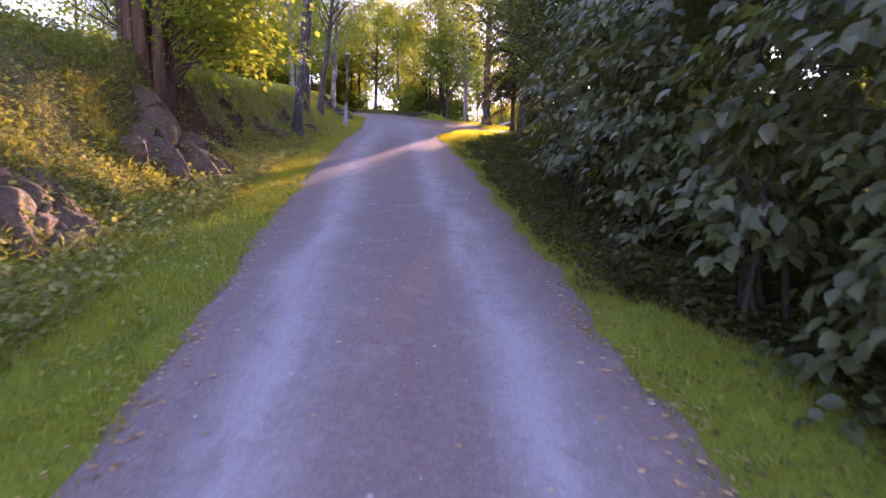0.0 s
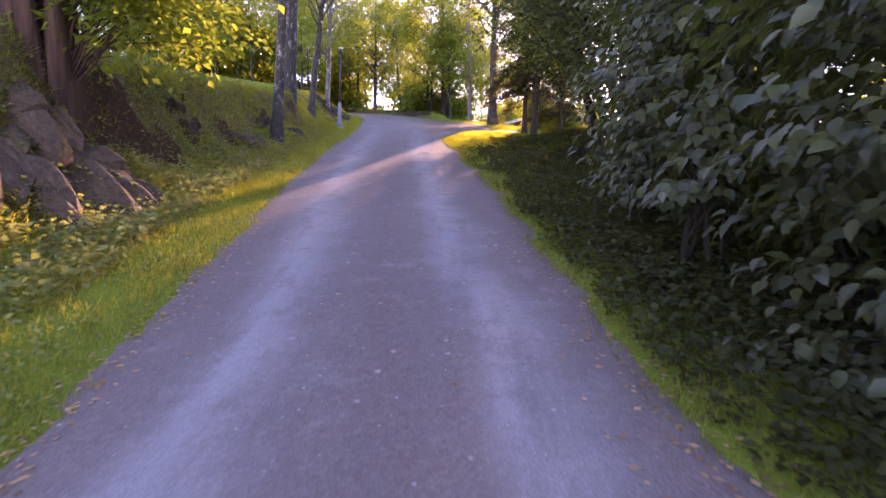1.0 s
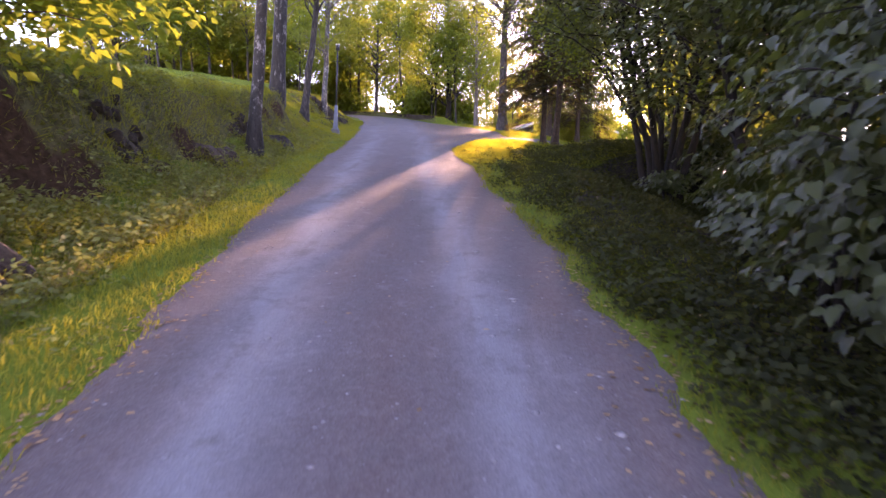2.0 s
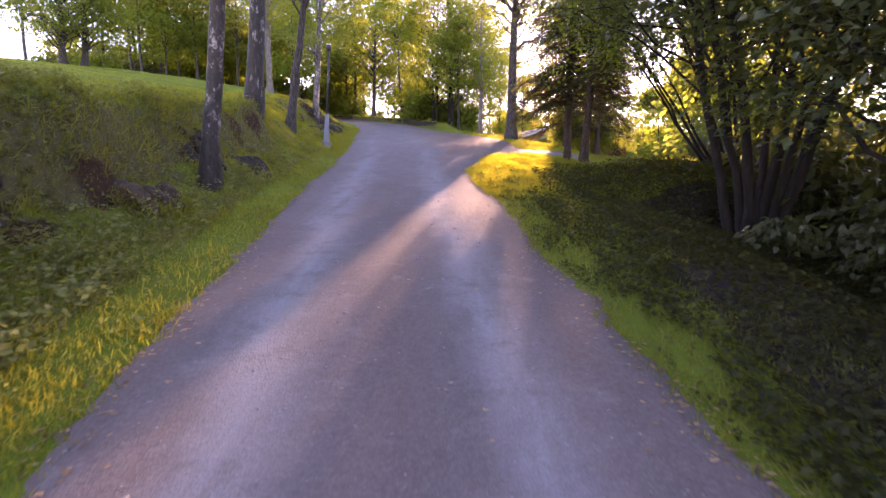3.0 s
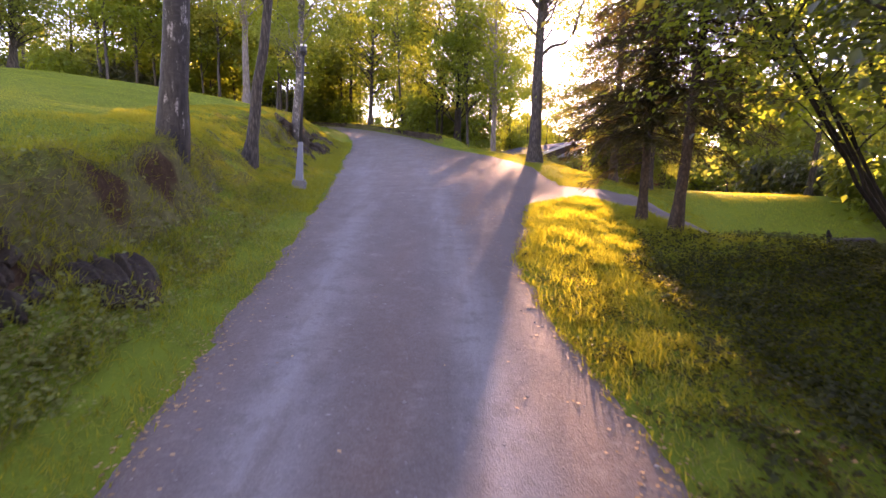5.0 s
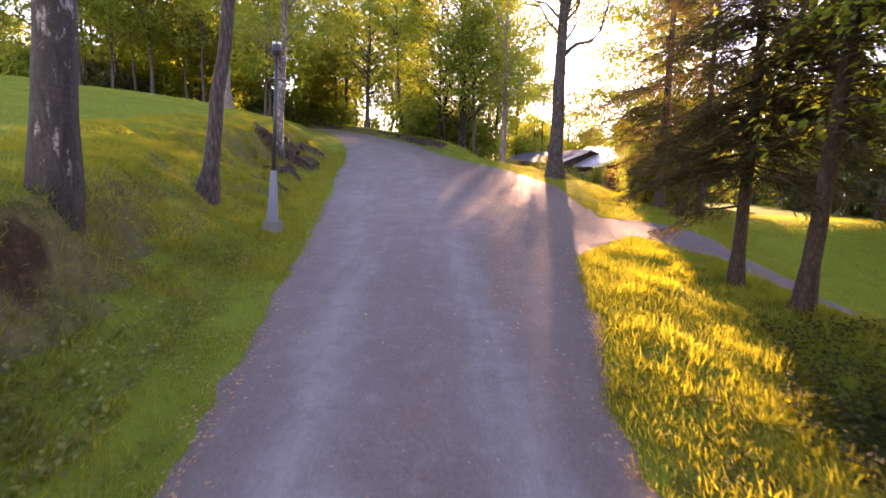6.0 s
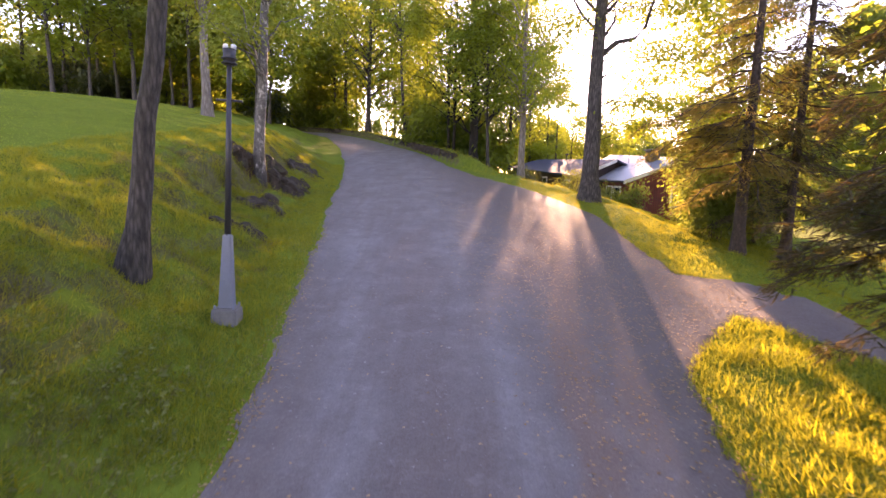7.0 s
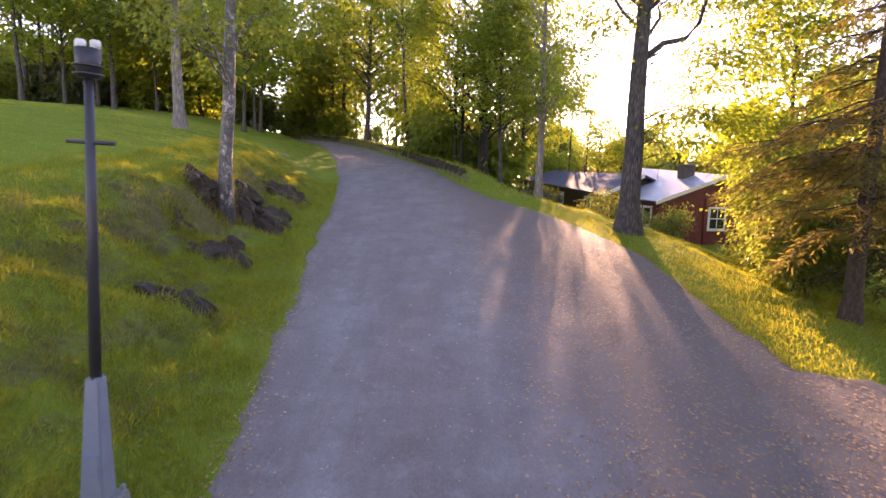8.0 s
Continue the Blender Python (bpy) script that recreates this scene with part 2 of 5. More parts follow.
M_WEED = leaf_material("weed_leaf", (0.066, 0.088, 0.031), (0.24, 0.275, 0.096), (0.5, 0.48, 0.04), 0.36, 0.6, 0.12)
# weed leaf again, darkened: shade at the thicket foot is in its colour
M_WEED_DARK = leaf_material("shade_dark_weed_leaf", (0.014, 0.019, 0.008), (0.042, 0.05, 0.018), (0.4, 0.4, 0.03), 0.2, 0.65, 0.12)
M_HAY = leaf_material("dry_grass", (0.085, 0.078, 0.036), (0.25, 0.225, 0.11), (0.5, 0.42, 0.1), 0.35, 0.7, 0.1)
M_LITTER = leaf_material("old_leaf_litter", (0.03, 0.02, 0.012), (0.13, 0.085, 0.045), (0.3, 0.18, 0.06), 0.15, 0.8, 0.1)
M_STONE = plain("pebble_stone", (0.30, 0.28, 0.28), 0.8)
M_CONCRETE = plain("cast_concrete", (0.21, 0.205, 0.21), 0.85, scale=3.0)
M_GALV = plain("grey_painted_steel", (0.21, 0.24, 0.31), 0.5, 0.0, 0.12)
M_POLE = plain("dark_painted_steel", (0.05, 0.05, 0.06), 0.45, 0.2, 0.15)
M_WHITE = plain("white_paint", (0.75, 0.74, 0.72), 0.5, 0.0, 0.06)
M_OPAL = plain("opal_plastic", (0.8, 0.8, 0.8), 0.35, 0.0, 0.03)
M_RED = make_boards("red_boards", (0.20, 0.035, 0.03))
M_DARKWOOD = make_boards("dark_stained_boards", (0.05, 0.025, 0.02))
M_ROOF = plain("grey_metal_roof", (0.24, 0.25, 0.29), 0.5, 0.0, 0.15, 1.5)
M_ROOF_BLUE = plain("blue_grey_metal_roof", (0.06, 0.078, 0.125), 0.85, 0.0, 0.15, 1.5)
M_ROOF_BLUE.node_tree.nodes["Principled BSDF"].inputs["Specular IOR Level"].default_value = 0.15
M_BRICK = plain("chimney_render", (0.12, 0.10, 0.10), 0.85)
M_GLASS = plain("window_glass", (0.02, 0.025, 0.03), 0.05, 0.0, 0.1)


# ---- geometry helpers ----
def fast_mesh(name, verts, faces, smooth=False):
    """A mesh from arrays; faces: one array (n, k), or several of different k."""
    faces = faces if isinstance(faces, list) else [faces]
    faces = [np.asarray(f, dtype=np.int32) for f in faces if len(f)]
    me = bpy.data.meshes.new(name)
    verts = np.asarray(verts, dtype=np.float32)
    me.vertices.add(len(verts))
    me.vertices.foreach_set("co", verts.ravel())
    loops = np.concatenate([f.ravel() for f in faces])
    sizes = np.concatenate([np.full(len(f), f.shape[1]) for f in faces])
    me.loops.add(len(loops))
    me.loops.foreach_set("vertex_index", loops)
    me.polygons.add(len(sizes))
    me.polygons.foreach_set("loop_start", np.r_[0, np.cumsum(sizes)[:-1]].astype(np.int32))
    me.update(calc_edges=True)
    if smooth:
        me.polygons.foreach_set("use_smooth", np.ones(len(sizes), dtype=bool))
    return me


def mesh_part(name, me, mat, parent=None, label=""):
    me.materials.append(mat)
    ob = new(name, me)
    ob.parent = parent
    return tagged(ob, label)


def part(name, bm, mat, parent=None, label=""):
    me = bpy.data.meshes.new(name)
    bm.to_mesh(me)
    bm.free()
    return mesh_part(name, me, mat, parent, label)


def thing(name, m, label, category, group="", kind=""):
    ob = new(name)
    ob.empty_display_size = 0.2
    ob.matrix_world = m
    return tagged(ob, label, category, group, kind)


def box(size, at=(0, 0, 0), bevel=0.0, taper=1.0):
    """A box that stands on at, with bevelled edges."""
    bm = bmesh.new()
    bmesh.ops.create_cube(bm, size=1.0)
    for v in bm.verts:
        k = taper if v.co.z > 0 else 1.0
        v.co = Vector((v.co.x * size[0] * k + at[0], v.co.y * size[1] * k + at[1], (v.co.z + 0.5) * size[2] + at[2]))
    if bevel:
        bmesh.ops.bevel(bm, geom=bm.edges[:], offset=bevel, segments=2, affect='EDGES')
    return bm


def rod(r1, r2, height, at=(0, 0, 0), sides=14, bevel=0.0):
    bm = bmesh.new()
    bmesh.ops.create_cone(bm, cap_ends=True, segments=sides, radius1=r1, radius2=r2, depth=height)
    bmesh.ops.translate(bm, verts=bm.verts, vec=(at[0], at[1], at[2] + height / 2))
    if bevel:
        bmesh.ops.bevel(bm, geom=[e for e in bm.edges if abs(e.verts[0].co.z - e.verts[1].co.z) < 1e-4], offset=bevel, segments=2, affect='EDGES')
    for f in bm.faces:
        f.smooth = len(f.verts) == 4
    return bm


def value_noise(x, y, seed=0):
    """Smooth noise between -1 and 1 over a plane."""
    x, y = np.asarray(x, float), np.asarray(y, float)
    xi, yi = np.floor(x), np.floor(y)
    fx, fy = x - xi, y - yi
    fx, fy = fx * fx * (3 - 2 * fx), fy * fy * (3 - 2 * fy)

    def corner(a, b):
        s = np.sin(a * 127.1 + b * 311.7 + seed * 74.7) * 43758.5453
        return (s - np.floor(s)) * 2 - 1
    top = corner(xi, yi) * (1 - fx) + corner(xi + 1, yi) * fx
    low = corner(xi, yi + 1) * (1 - fx) + corner(xi + 1, yi + 1) * fx
    return top * (1 - fy) + low * fy


def step(a, b, v):
    k = np.clip((v - a) / (b - a), 0, 1)
    return k * k * (3 - 2 * k)


# ---- the lie of the land ----
LEFT_Y = [-40, 0, 4, 8, 12.5, 17, 20, 24, 28, 32, 37, 43, 48.5, 57, 63, 74, 86, 92, 98]
LEFT_X = [0.5, -1.5, -2.2, -2.8, -3.5, -4.15, -4.5, -5.1, -5.4, -5.8, -6.4, -7.2, -8.0, -9.1, -10.2, -12.8, -16.5, -21.0, -32.0]
RIGHT_Y = [-40, 2, 6, 9, 15, 18.4, 22.6, 25.6, 28.3, 30, 32, 35, 36.5, 37.8, 39.2, 40, 44.5, 50.3, 55.4, 57.8, 60, 64.2, 71.4, 85.4, 92, 98]
RIGHT_X = [2.5, 1.4, 1.15, 0.95, 0.7, 0.3, 0.0, -0.3, -0.6, -0.5, -0.1, 0.45, 0.74, 1.5, 2.8, 3.4, 2.9, 3.0, 1.3, -0.1, -1.6, -3.3, -5.3, -12.6, -17.0, -27.0]
DRIVE = [(-2.0, 46.0), (1.5, 41.6), (4.2, 40.7), (6.0, 38.8), (9.0, 36.6), (16.0, 33.0), (30.0, 28.0)]
# the bank along the road: where it starts, where it ends, how high, by y
BANK_Y = [-40, 0, 12, 18, 23, 31, 35, 38, 45, 50, 54, 58, 66, 80]
BANK_FOOT = [2.0, 2.0, 2.0, 1.5, 1.2, 1.3, 1.0, 1.0, 1.2, 1.0, 1.0, 0.8, 0.8, 0.6]
BANK_TOP = [5.5, 5.0, 4.0, 3.7, 3.6, 2.9, 4.2, 5.4, 5.2, 3.4, 3.6, 4.6, 5.4, 5.6]
BANK_H = [2.8, 2.8, 2.8, 2.45, 2.2, 2.1, 2.1, 2.2, 2.3, 2.3, 2.1, 2.1, 1.9, 1.1]


def road_z(y):
    y = np.asarray(y, float)
    return 0.16 + 0.138 * np.clip(y, -60, 97) + 0.03 * np.clip(y - 97, 0, 60)


def ground_z(x, y):
    x, y = np.asarray(x, float), np.asarray(y, float)
    left, right = np.interp(y, LEFT_Y, LEFT_X), np.interp(y, RIGHT_Y, RIGHT_X)
    z = road_z(y)
    # left: verge, bank and the lawn above it
    dl = left - x
    foot, top, high = np.interp(y, BANK_Y, BANK_FOOT), np.interp(y, BANK_Y, BANK_TOP), np.interp(y, BANK_Y, BANK_H)
    past = np.clip(dl - top, 0, None)
    lump = 0.18 * value_noise(x * 0.7, y * 0.7, 3) + 0.13 * value_noise(x * 1.9, y * 1.9, 4)
    lump = lump + step(39, 42, y) * (1 - step(56, 59, y)) * (0.24 * value_noise((x + y * 0.35) * 0.5, (y - x * 0.35) * 1.15, 5) + 0.12 * value_noise(x * 2.4, y * 2.4, 6))
    k = np.clip((dl - foot) / (top - foot), 0, 1)
    steep = np.interp(y, [8, 13, 33, 37, 42, 47, 54, 58], [0.2, 1.0, 1.0, 0.0, 0.3, 1.0, 1.0, 0.0])
    lip = 0.42 * k + 0.58 * step(0.52, 0.98, k)
    rise = high * (step(foot, top, dl) * (1 - steep) + lip * steep) + 0.06 * np.clip(dl, 0, 1.2) + np.interp(y, [38, 57], [4.8, 2.6]) * (1 - np.exp(-past / np.interp(y, [38, 57], [22.0, 8.0])))
    rise = rise + lump * step(0.6, foot + 0.8, dl) * (1 - 0.8 * step(0, 2.5, dl - top))
    # right: verge, wooded hollow, and the fall towards the house
    dr = x - right
    far = step(30, 38, y)
    fall = (1 - far) * (-0.35 * step(0.8, 4.5, dr) - 0.06 * np.clip(dr - 4, 0, 30))
    edge = np.interp(y, [36, 42, 55, 58, 62, 66, 72, 90], [4.2, 6.0, 4.8, 2.6, 0.2, -1.6, -3.4, -10.0])
    slope = -0.05 * np.clip(x - left - 4.5, 0, 12) - 0.33 * np.clip(x - edge, 0, None)
    rim = 25.2 + 0.8 * value_noise(x * 0.5, x * 0.0, 15)
    mound = 0.75 * step(-1.1, 0.7, y - rim) * (1 - step(29, 36, y)) * step(2.2, 6.0, x)
    hollow = -0.55 * step(3.0, 6.5, x) * step(14, 20, y) * (1 - step(-1.4, 0.2, y - rim))
    berm = 0.62 * step(0.42, 0.8, dr) * (1 - step(1.5, 3.6, dr)) * step(62.5, 65.5, y)
    fall = fall + far * slope + mound + hollow + berm
    rough = step(0.3, 2.5, dr) * (0.10 * value_noise(x * 0.8, y * 0.8, 7) + 0.05 * value_noise(x * 2.1, y * 2.1, 8))
    z = z + np.where(dl > 0, rise, 0) + np.where(dr > 0, rough, 0) + fall
    # the house stands on a level, and the valley opens behind it
    level = 5.45 - 0.03 * np.clip(y - 75, 0, 200) - 0.04 * np.clip(x - 20, 0, 60)
    soft = 0.6 * np.logaddexp(0, (z - level) / 0.6) + level
    w = step(3, 7, x) * step(40, 48, y)
    w = np.maximum(w, step(-6, 0, x) * step(62, 70, y))
    return z * (1 - w) + soft * w


def in_road(x, y):
    """How far inside the gravel a place lies (minus: outside)."""
    x, y = np.asarray(x, float), np.asarray(y, float)
    d = np.minimum(x - np.interp(y, LEFT_Y, LEFT_X), np.interp(y, RIGHT_Y, RIGHT_X) - x)
    for (ax, ay), (bx, by) in zip(DRIVE, DRIVE[1:]):
        ux, uy = bx - ax, by - ay
        k = np.clip(((x - ax) * ux + (y - ay) * uy) / (ux * ux + uy * uy), 0, 1)
        d = np.maximum(d, 1.45 - np.hypot(x - ax - k * ux, y - ay - k * uy))
    return d + 0.08 * value_noise(x * 0.8, y * 0.8, 11) + 0.08 * value_noise(x * 2.6, y * 2.6, 12) + 0.04 * value_noise(x * 7.0, y * 7.0, 13)


def road_surface(x, y):
    return ground_z(x, y) + np.clip(in_road(x, y) * 0.45, -0.16, 0.035) + 0.012 * value_noise(x * 2.3, y * 1.1, 21)


def gz(x, y):
    return float(ground_z(x, y))


def spread(a, b, fine_a, fine_b, fine, coarse):
    return np.unique(np.round(np.concatenate([np.geomspace(1, fine_a - a + 1, coarse)[::-1] * -1 + 1 + fine_a, np.arange(fine_a, fine_b, fine), np.geomspace(1, b - fine_b + 1, coarse) - 1 + fine_b]), 4))


def grid_mesh(xs, ys, zf):
    gx, gy = np.meshgrid(xs, ys)
    verts = np.stack([gx, gy, zf(gx, gy)], -1).reshape(-1, 3)
    n, m = len(xs), len(ys)
    i = (np.arange(m - 1)[:, None] * n + np.arange(n - 1)[None, :]).ravel()
    return verts, np.stack([i, i + 1, i + n + 1, i + n], -1)


# rocks that break out of the bank: place, half width, half length, how far they stand out
OUTCROPS = [(-6.15, 11.7, 0.85, 1.5, 0.78), (-6.12, 9.9, 0.5, 0.75, 0.55), (-5.05, 6.2, 0.75, 0.85, 0.42), (-6.85, 20.95, 0.65, 0.6, 0.40), (-7.75, 25.0, 0.5, 1.0, 0.34), (-7.25, 26.6, 0.55, 0.9, 0.5),
            (-10.55, 51.3, 1.0, 1.5, 0.56), (-11.0, 55.4, 0.9, 1.5, 0.5), (-11.6, 49.0, 0.65, 0.6, 0.36), (-9.35, 43.3, 0.8, 0.65, 0.42), (-9.85, 46.5, 0.8, 0.65, 0.42), (-11.1, 47.2, 0.5, 0.5, 0.3), (-7.25, 17.6, 0.4, 0.8, 0.22)]
SLIPS = [(-7.6, 25.2, 0.35, 1.3), (-8.2, 28.2, 0.25, 0.8), (-7.3, 20.4, 0.35, 0.9), (-8.3, 30.2, 0.3, 0.7), (-6.8, 17.8, 0.3, 0.8), (-10.6, 51.2, 1.0, 1.5), (-11.0, 55.2, 0.9, 1.5), (-9.35, 43.2, 0.8, 0.7), (-9.85, 46.5, 0.8, 0.7), (-11.5, 49.0, 0.6, 0.6), (-7.0, 14.1, 0.75, 1.7), (-6.7, 15.4, 0.45, 0.9), (-6.75, 12.6, 0.5, 0.8)]


def ellipse(x, y, cx, cy, a, b):
    return 1 - np.hypot((x - cx) / a, (y - cy) / b)


def bare(x, y):
    """How bare the earth is: 1 in the middle of a slip, 0 outside."""
    return np.clip(np.max([ellipse(x, y, *e) for e in SLIPS], axis=0) * 1.6 + 0.2 + 0.45 * value_noise(x * 1.7, y * 1.3, 93) + 0.25 * value_noise(x * 3.9, y * 3.9, 94), 0, 1) * (np.max([ellipse(x, y, *e) for e in SLIPS], axis=0) > -0.5)


def stony(x, y):
    return np.max([ellipse(x, y, *e[:4]) for e in OUTCROPS], axis=0)


verts, faces = grid_mesh(spread(-900, 900, -26, 20, 0.3, 26), spread(-300, 1500, -5, 96, 0.3, 26), ground_z)
ground_mesh = fast_mesh("ground", verts, faces, True)
loop_v = np.empty(len(ground_mesh.loops), dtype=np.int32)
ground_mesh.loops.foreach_get("vertex_index", loop_v)
slip_uv = np.zeros((len(verts), 2), dtype=np.float32)
slip_uv[:, 0] = bare(verts[:, 0], verts[:, 1])
ground_mesh.uv_layers.new(name="cover").data.foreach_set("uv", slip_uv[loop_v].ravel())
tagged(mesh_part("ground", ground_mesh, M_SOIL), "uneven grassy ground with a bank and a lawn", "ground", kind="structure")

def swept(x, y):
    """The line of leaves and earth between the road and the mouth of the drive."""
    off = x - np.interp(y, [31, 36, 38.7, 42.3, 44.5, 48, 55], [-1.9, -1.3, -0.95, -0.1, 0.2, 0.55, 1.1]) - 0.12 * value_noise(x * 0.9, y * 0.9, 101)
    return np.exp(-(off / 0.3) ** 2) * step(30, 36, y) * (1 - step(50, 57, y))


gx, gy = np.arange(-33, 20, 0.16), np.arange(-14, 99, 0.2)
road_dist = in_road(*np.meshgrid(gx, gy))
verts, faces = grid_mesh(gx, gy, road_surface)
keep = (road_dist.ravel() > -0.45)[faces].all(1)
used = np.unique(faces[keep])
back = np.full(len(verts), -1)
back[used] = np.arange(len(used))
road_mesh = fast_mesh("road", verts[used], back[faces[keep]], True)
rx, ry = verts[used][:, 0], verts[used][:, 1]
lane = (rx - np.interp(ry, LEFT_Y, LEFT_X)) / np.interp(ry, [0, 20, 40, 60], [3.3, 4.6, 5.2, 6.0])
uv = road_mesh.uv_layers.new(name="lane")
loop_v = np.empty(len(road_mesh.loops), dtype=np.int32)
road_mesh.loops.foreach_get("vertex_index", loop_v)
uv.data.foreach_set("uv", np.stack([lane[loop_v], ry[loop_v] / 60.0], -1).astype(np.float32).ravel())
band = np.stack([swept(rx, ry), np.zeros(len(rx))], -1).astype(np.float32)
road_mesh.uv_layers.new(name="swept").data.foreach_set("uv", band[loop_v].ravel())
tagged(mesh_part("road", road_mesh, M_GRAVEL), "packed grey gravel driveway with dusty wheel tracks", "road", kind="structure")


# bare floor under the thicket and the hazels, shade put into its dark tone
fx, fy = np.arange(1.6, 16, 0.3), np.arange(-6, 27, 0.3)


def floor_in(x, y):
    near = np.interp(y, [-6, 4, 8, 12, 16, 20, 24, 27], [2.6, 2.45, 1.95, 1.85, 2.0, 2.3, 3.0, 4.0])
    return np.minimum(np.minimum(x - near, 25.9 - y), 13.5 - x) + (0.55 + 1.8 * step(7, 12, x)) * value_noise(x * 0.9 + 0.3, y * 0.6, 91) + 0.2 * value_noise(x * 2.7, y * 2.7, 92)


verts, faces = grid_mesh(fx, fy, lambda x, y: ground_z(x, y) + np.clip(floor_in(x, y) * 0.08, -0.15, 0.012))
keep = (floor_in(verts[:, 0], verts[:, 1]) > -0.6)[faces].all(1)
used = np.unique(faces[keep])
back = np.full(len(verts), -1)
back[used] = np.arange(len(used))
tagged(mesh_part("forest_floor", fast_mesh("forest_floor", verts[used], back[faces[keep]], True), M_HUMUS), "brown leaf-covered ground with shade put into its dark colour", "ground", kind="structure")


# ---- plants ----
def tubes(paths, sides=8):
    """Tapered limbs: each path is an array of (x, y, z, radius)."""
    vs, fs, n = [], [], 0
    ring = np.linspace(0, 2 * math.pi, sides, endpoint=False)
    for p in paths:
        p = np.asarray(p, float)
        d = np.gradient(p[:, :3], axis=0)
        d /= np.linalg.norm(d, axis=1)[:, None] + 1e-9
        a = np.cross(d, np.where(np.abs(d[:, 2:3]) > 0.9, [[1.0, 0, 0]], [[0, 0, 1.0]]))
        a /= np.linalg.norm(a, axis=1)[:, None] + 1e-9
        b = np.cross(d, a)
        vs.append((p[:, None, :3] + p[:, None, 3:4] * (np.cos(ring)[None, :, None] * a[:, None] + np.sin(ring)[None, :, None] * b[:, None])).reshape(-1, 3))
        k = len(p)
        i = np.arange(k - 1)[:, None] * sides + np.arange(sides)[None, :]
        j = np.arange(k - 1)[:, None] * sides + (np.arange(sides)[None, :] + 1) % sides
        fs.append(np.stack([i, j, j + sides, i + sides], -1).reshape(-1, 4) + n)
        n += k * sides
    return np.concatenate(vs), np.concatenate(fs)


def blades(rng, at, length, width, pitch=(-0.9, 0.5), fold=0.25, out=None, turn=0.5):
    """Leaves at the places at: folded blades that point out and hang a little."""
    n = len(at)
    yaw = rng.uniform(0, 2 * math.pi, n) if out is None else np.arctan2(out[:, 1], out[:, 0]) + rng.normal(0, 0.7, n)
    pit = rng.uniform(pitch[0], pitch[1], n)
    length = length * rng.uniform(0.6, 1.25, n)
    d = np.stack([np.cos(yaw) * np.cos(pit), np.sin(yaw) * np.cos(pit), np.sin(pit)], -1)
    side = np.stack([-np.sin(yaw), np.cos(yaw), np.zeros(n)], -1)
    roll = rng.normal(0, turn, n)[:, None]
    up = np.cross(d, side)
    side, up = side * np.cos(roll) + up * np.sin(roll), np.cross(d, side * np.cos(roll) + up * np.sin(roll))
    L, W = length[:, None], length[:, None] * width
    v = np.stack([at, at + d * L * 0.45 + side * W * 0.5 + up * W * fold, at + d * L, at + d * L * 0.45 - side * W * 0.5 + up * W * fold], 1)
    i = np.arange(n)[:, None] * 4
    return v.reshape(-1, 3), np.concatenate([i + [0, 1, 2], i + [0, 2, 3]])


def trunk_path(rng, height, radius, lean=(0.0, 0.0), bend=0.25, flare=1.65, n=14, base=-0.6):
    s = np.linspace(0, 1, n) ** 1.25
    z = base + s * (height - base)
    w = np.cumsum(rng.normal(0, bend / n, (n, 2)), axis=0)
    r = radius * (1 - 0.82 * s ** 1.1) * (1 + (flare - 1) * np.exp(-np.clip(z, 0, None) / 0.35))
    return np.stack([lean[0] * z + w[:, 0] - w[0, 0], lean[1] * z + w[:, 1] - w[0, 1], z, r], -1)


def limb(rng, a, b, r0, r1=0.012, sag=0.12, n=6):
    s = np.linspace(0, 1, n)[:, None]
    p = np.asarray(a) * (1 - s) + np.asarray(b) * s
    size = np.linalg.norm(np.asarray(b) - np.asarray(a))
    p[:, 2:3] += sag * size * np.sin(s * math.pi)
    p[1:-1] += rng.normal(0, size * 0.035, (n - 2, 3))
    return np.concatenate([p, r0 * (1 - s) + r1 * s], 1)


def along(path, t):
    k = np.linspace(0, 1, len(path))
    return np.array([np.interp(t, k, path[:, c]) for c in range(4)])


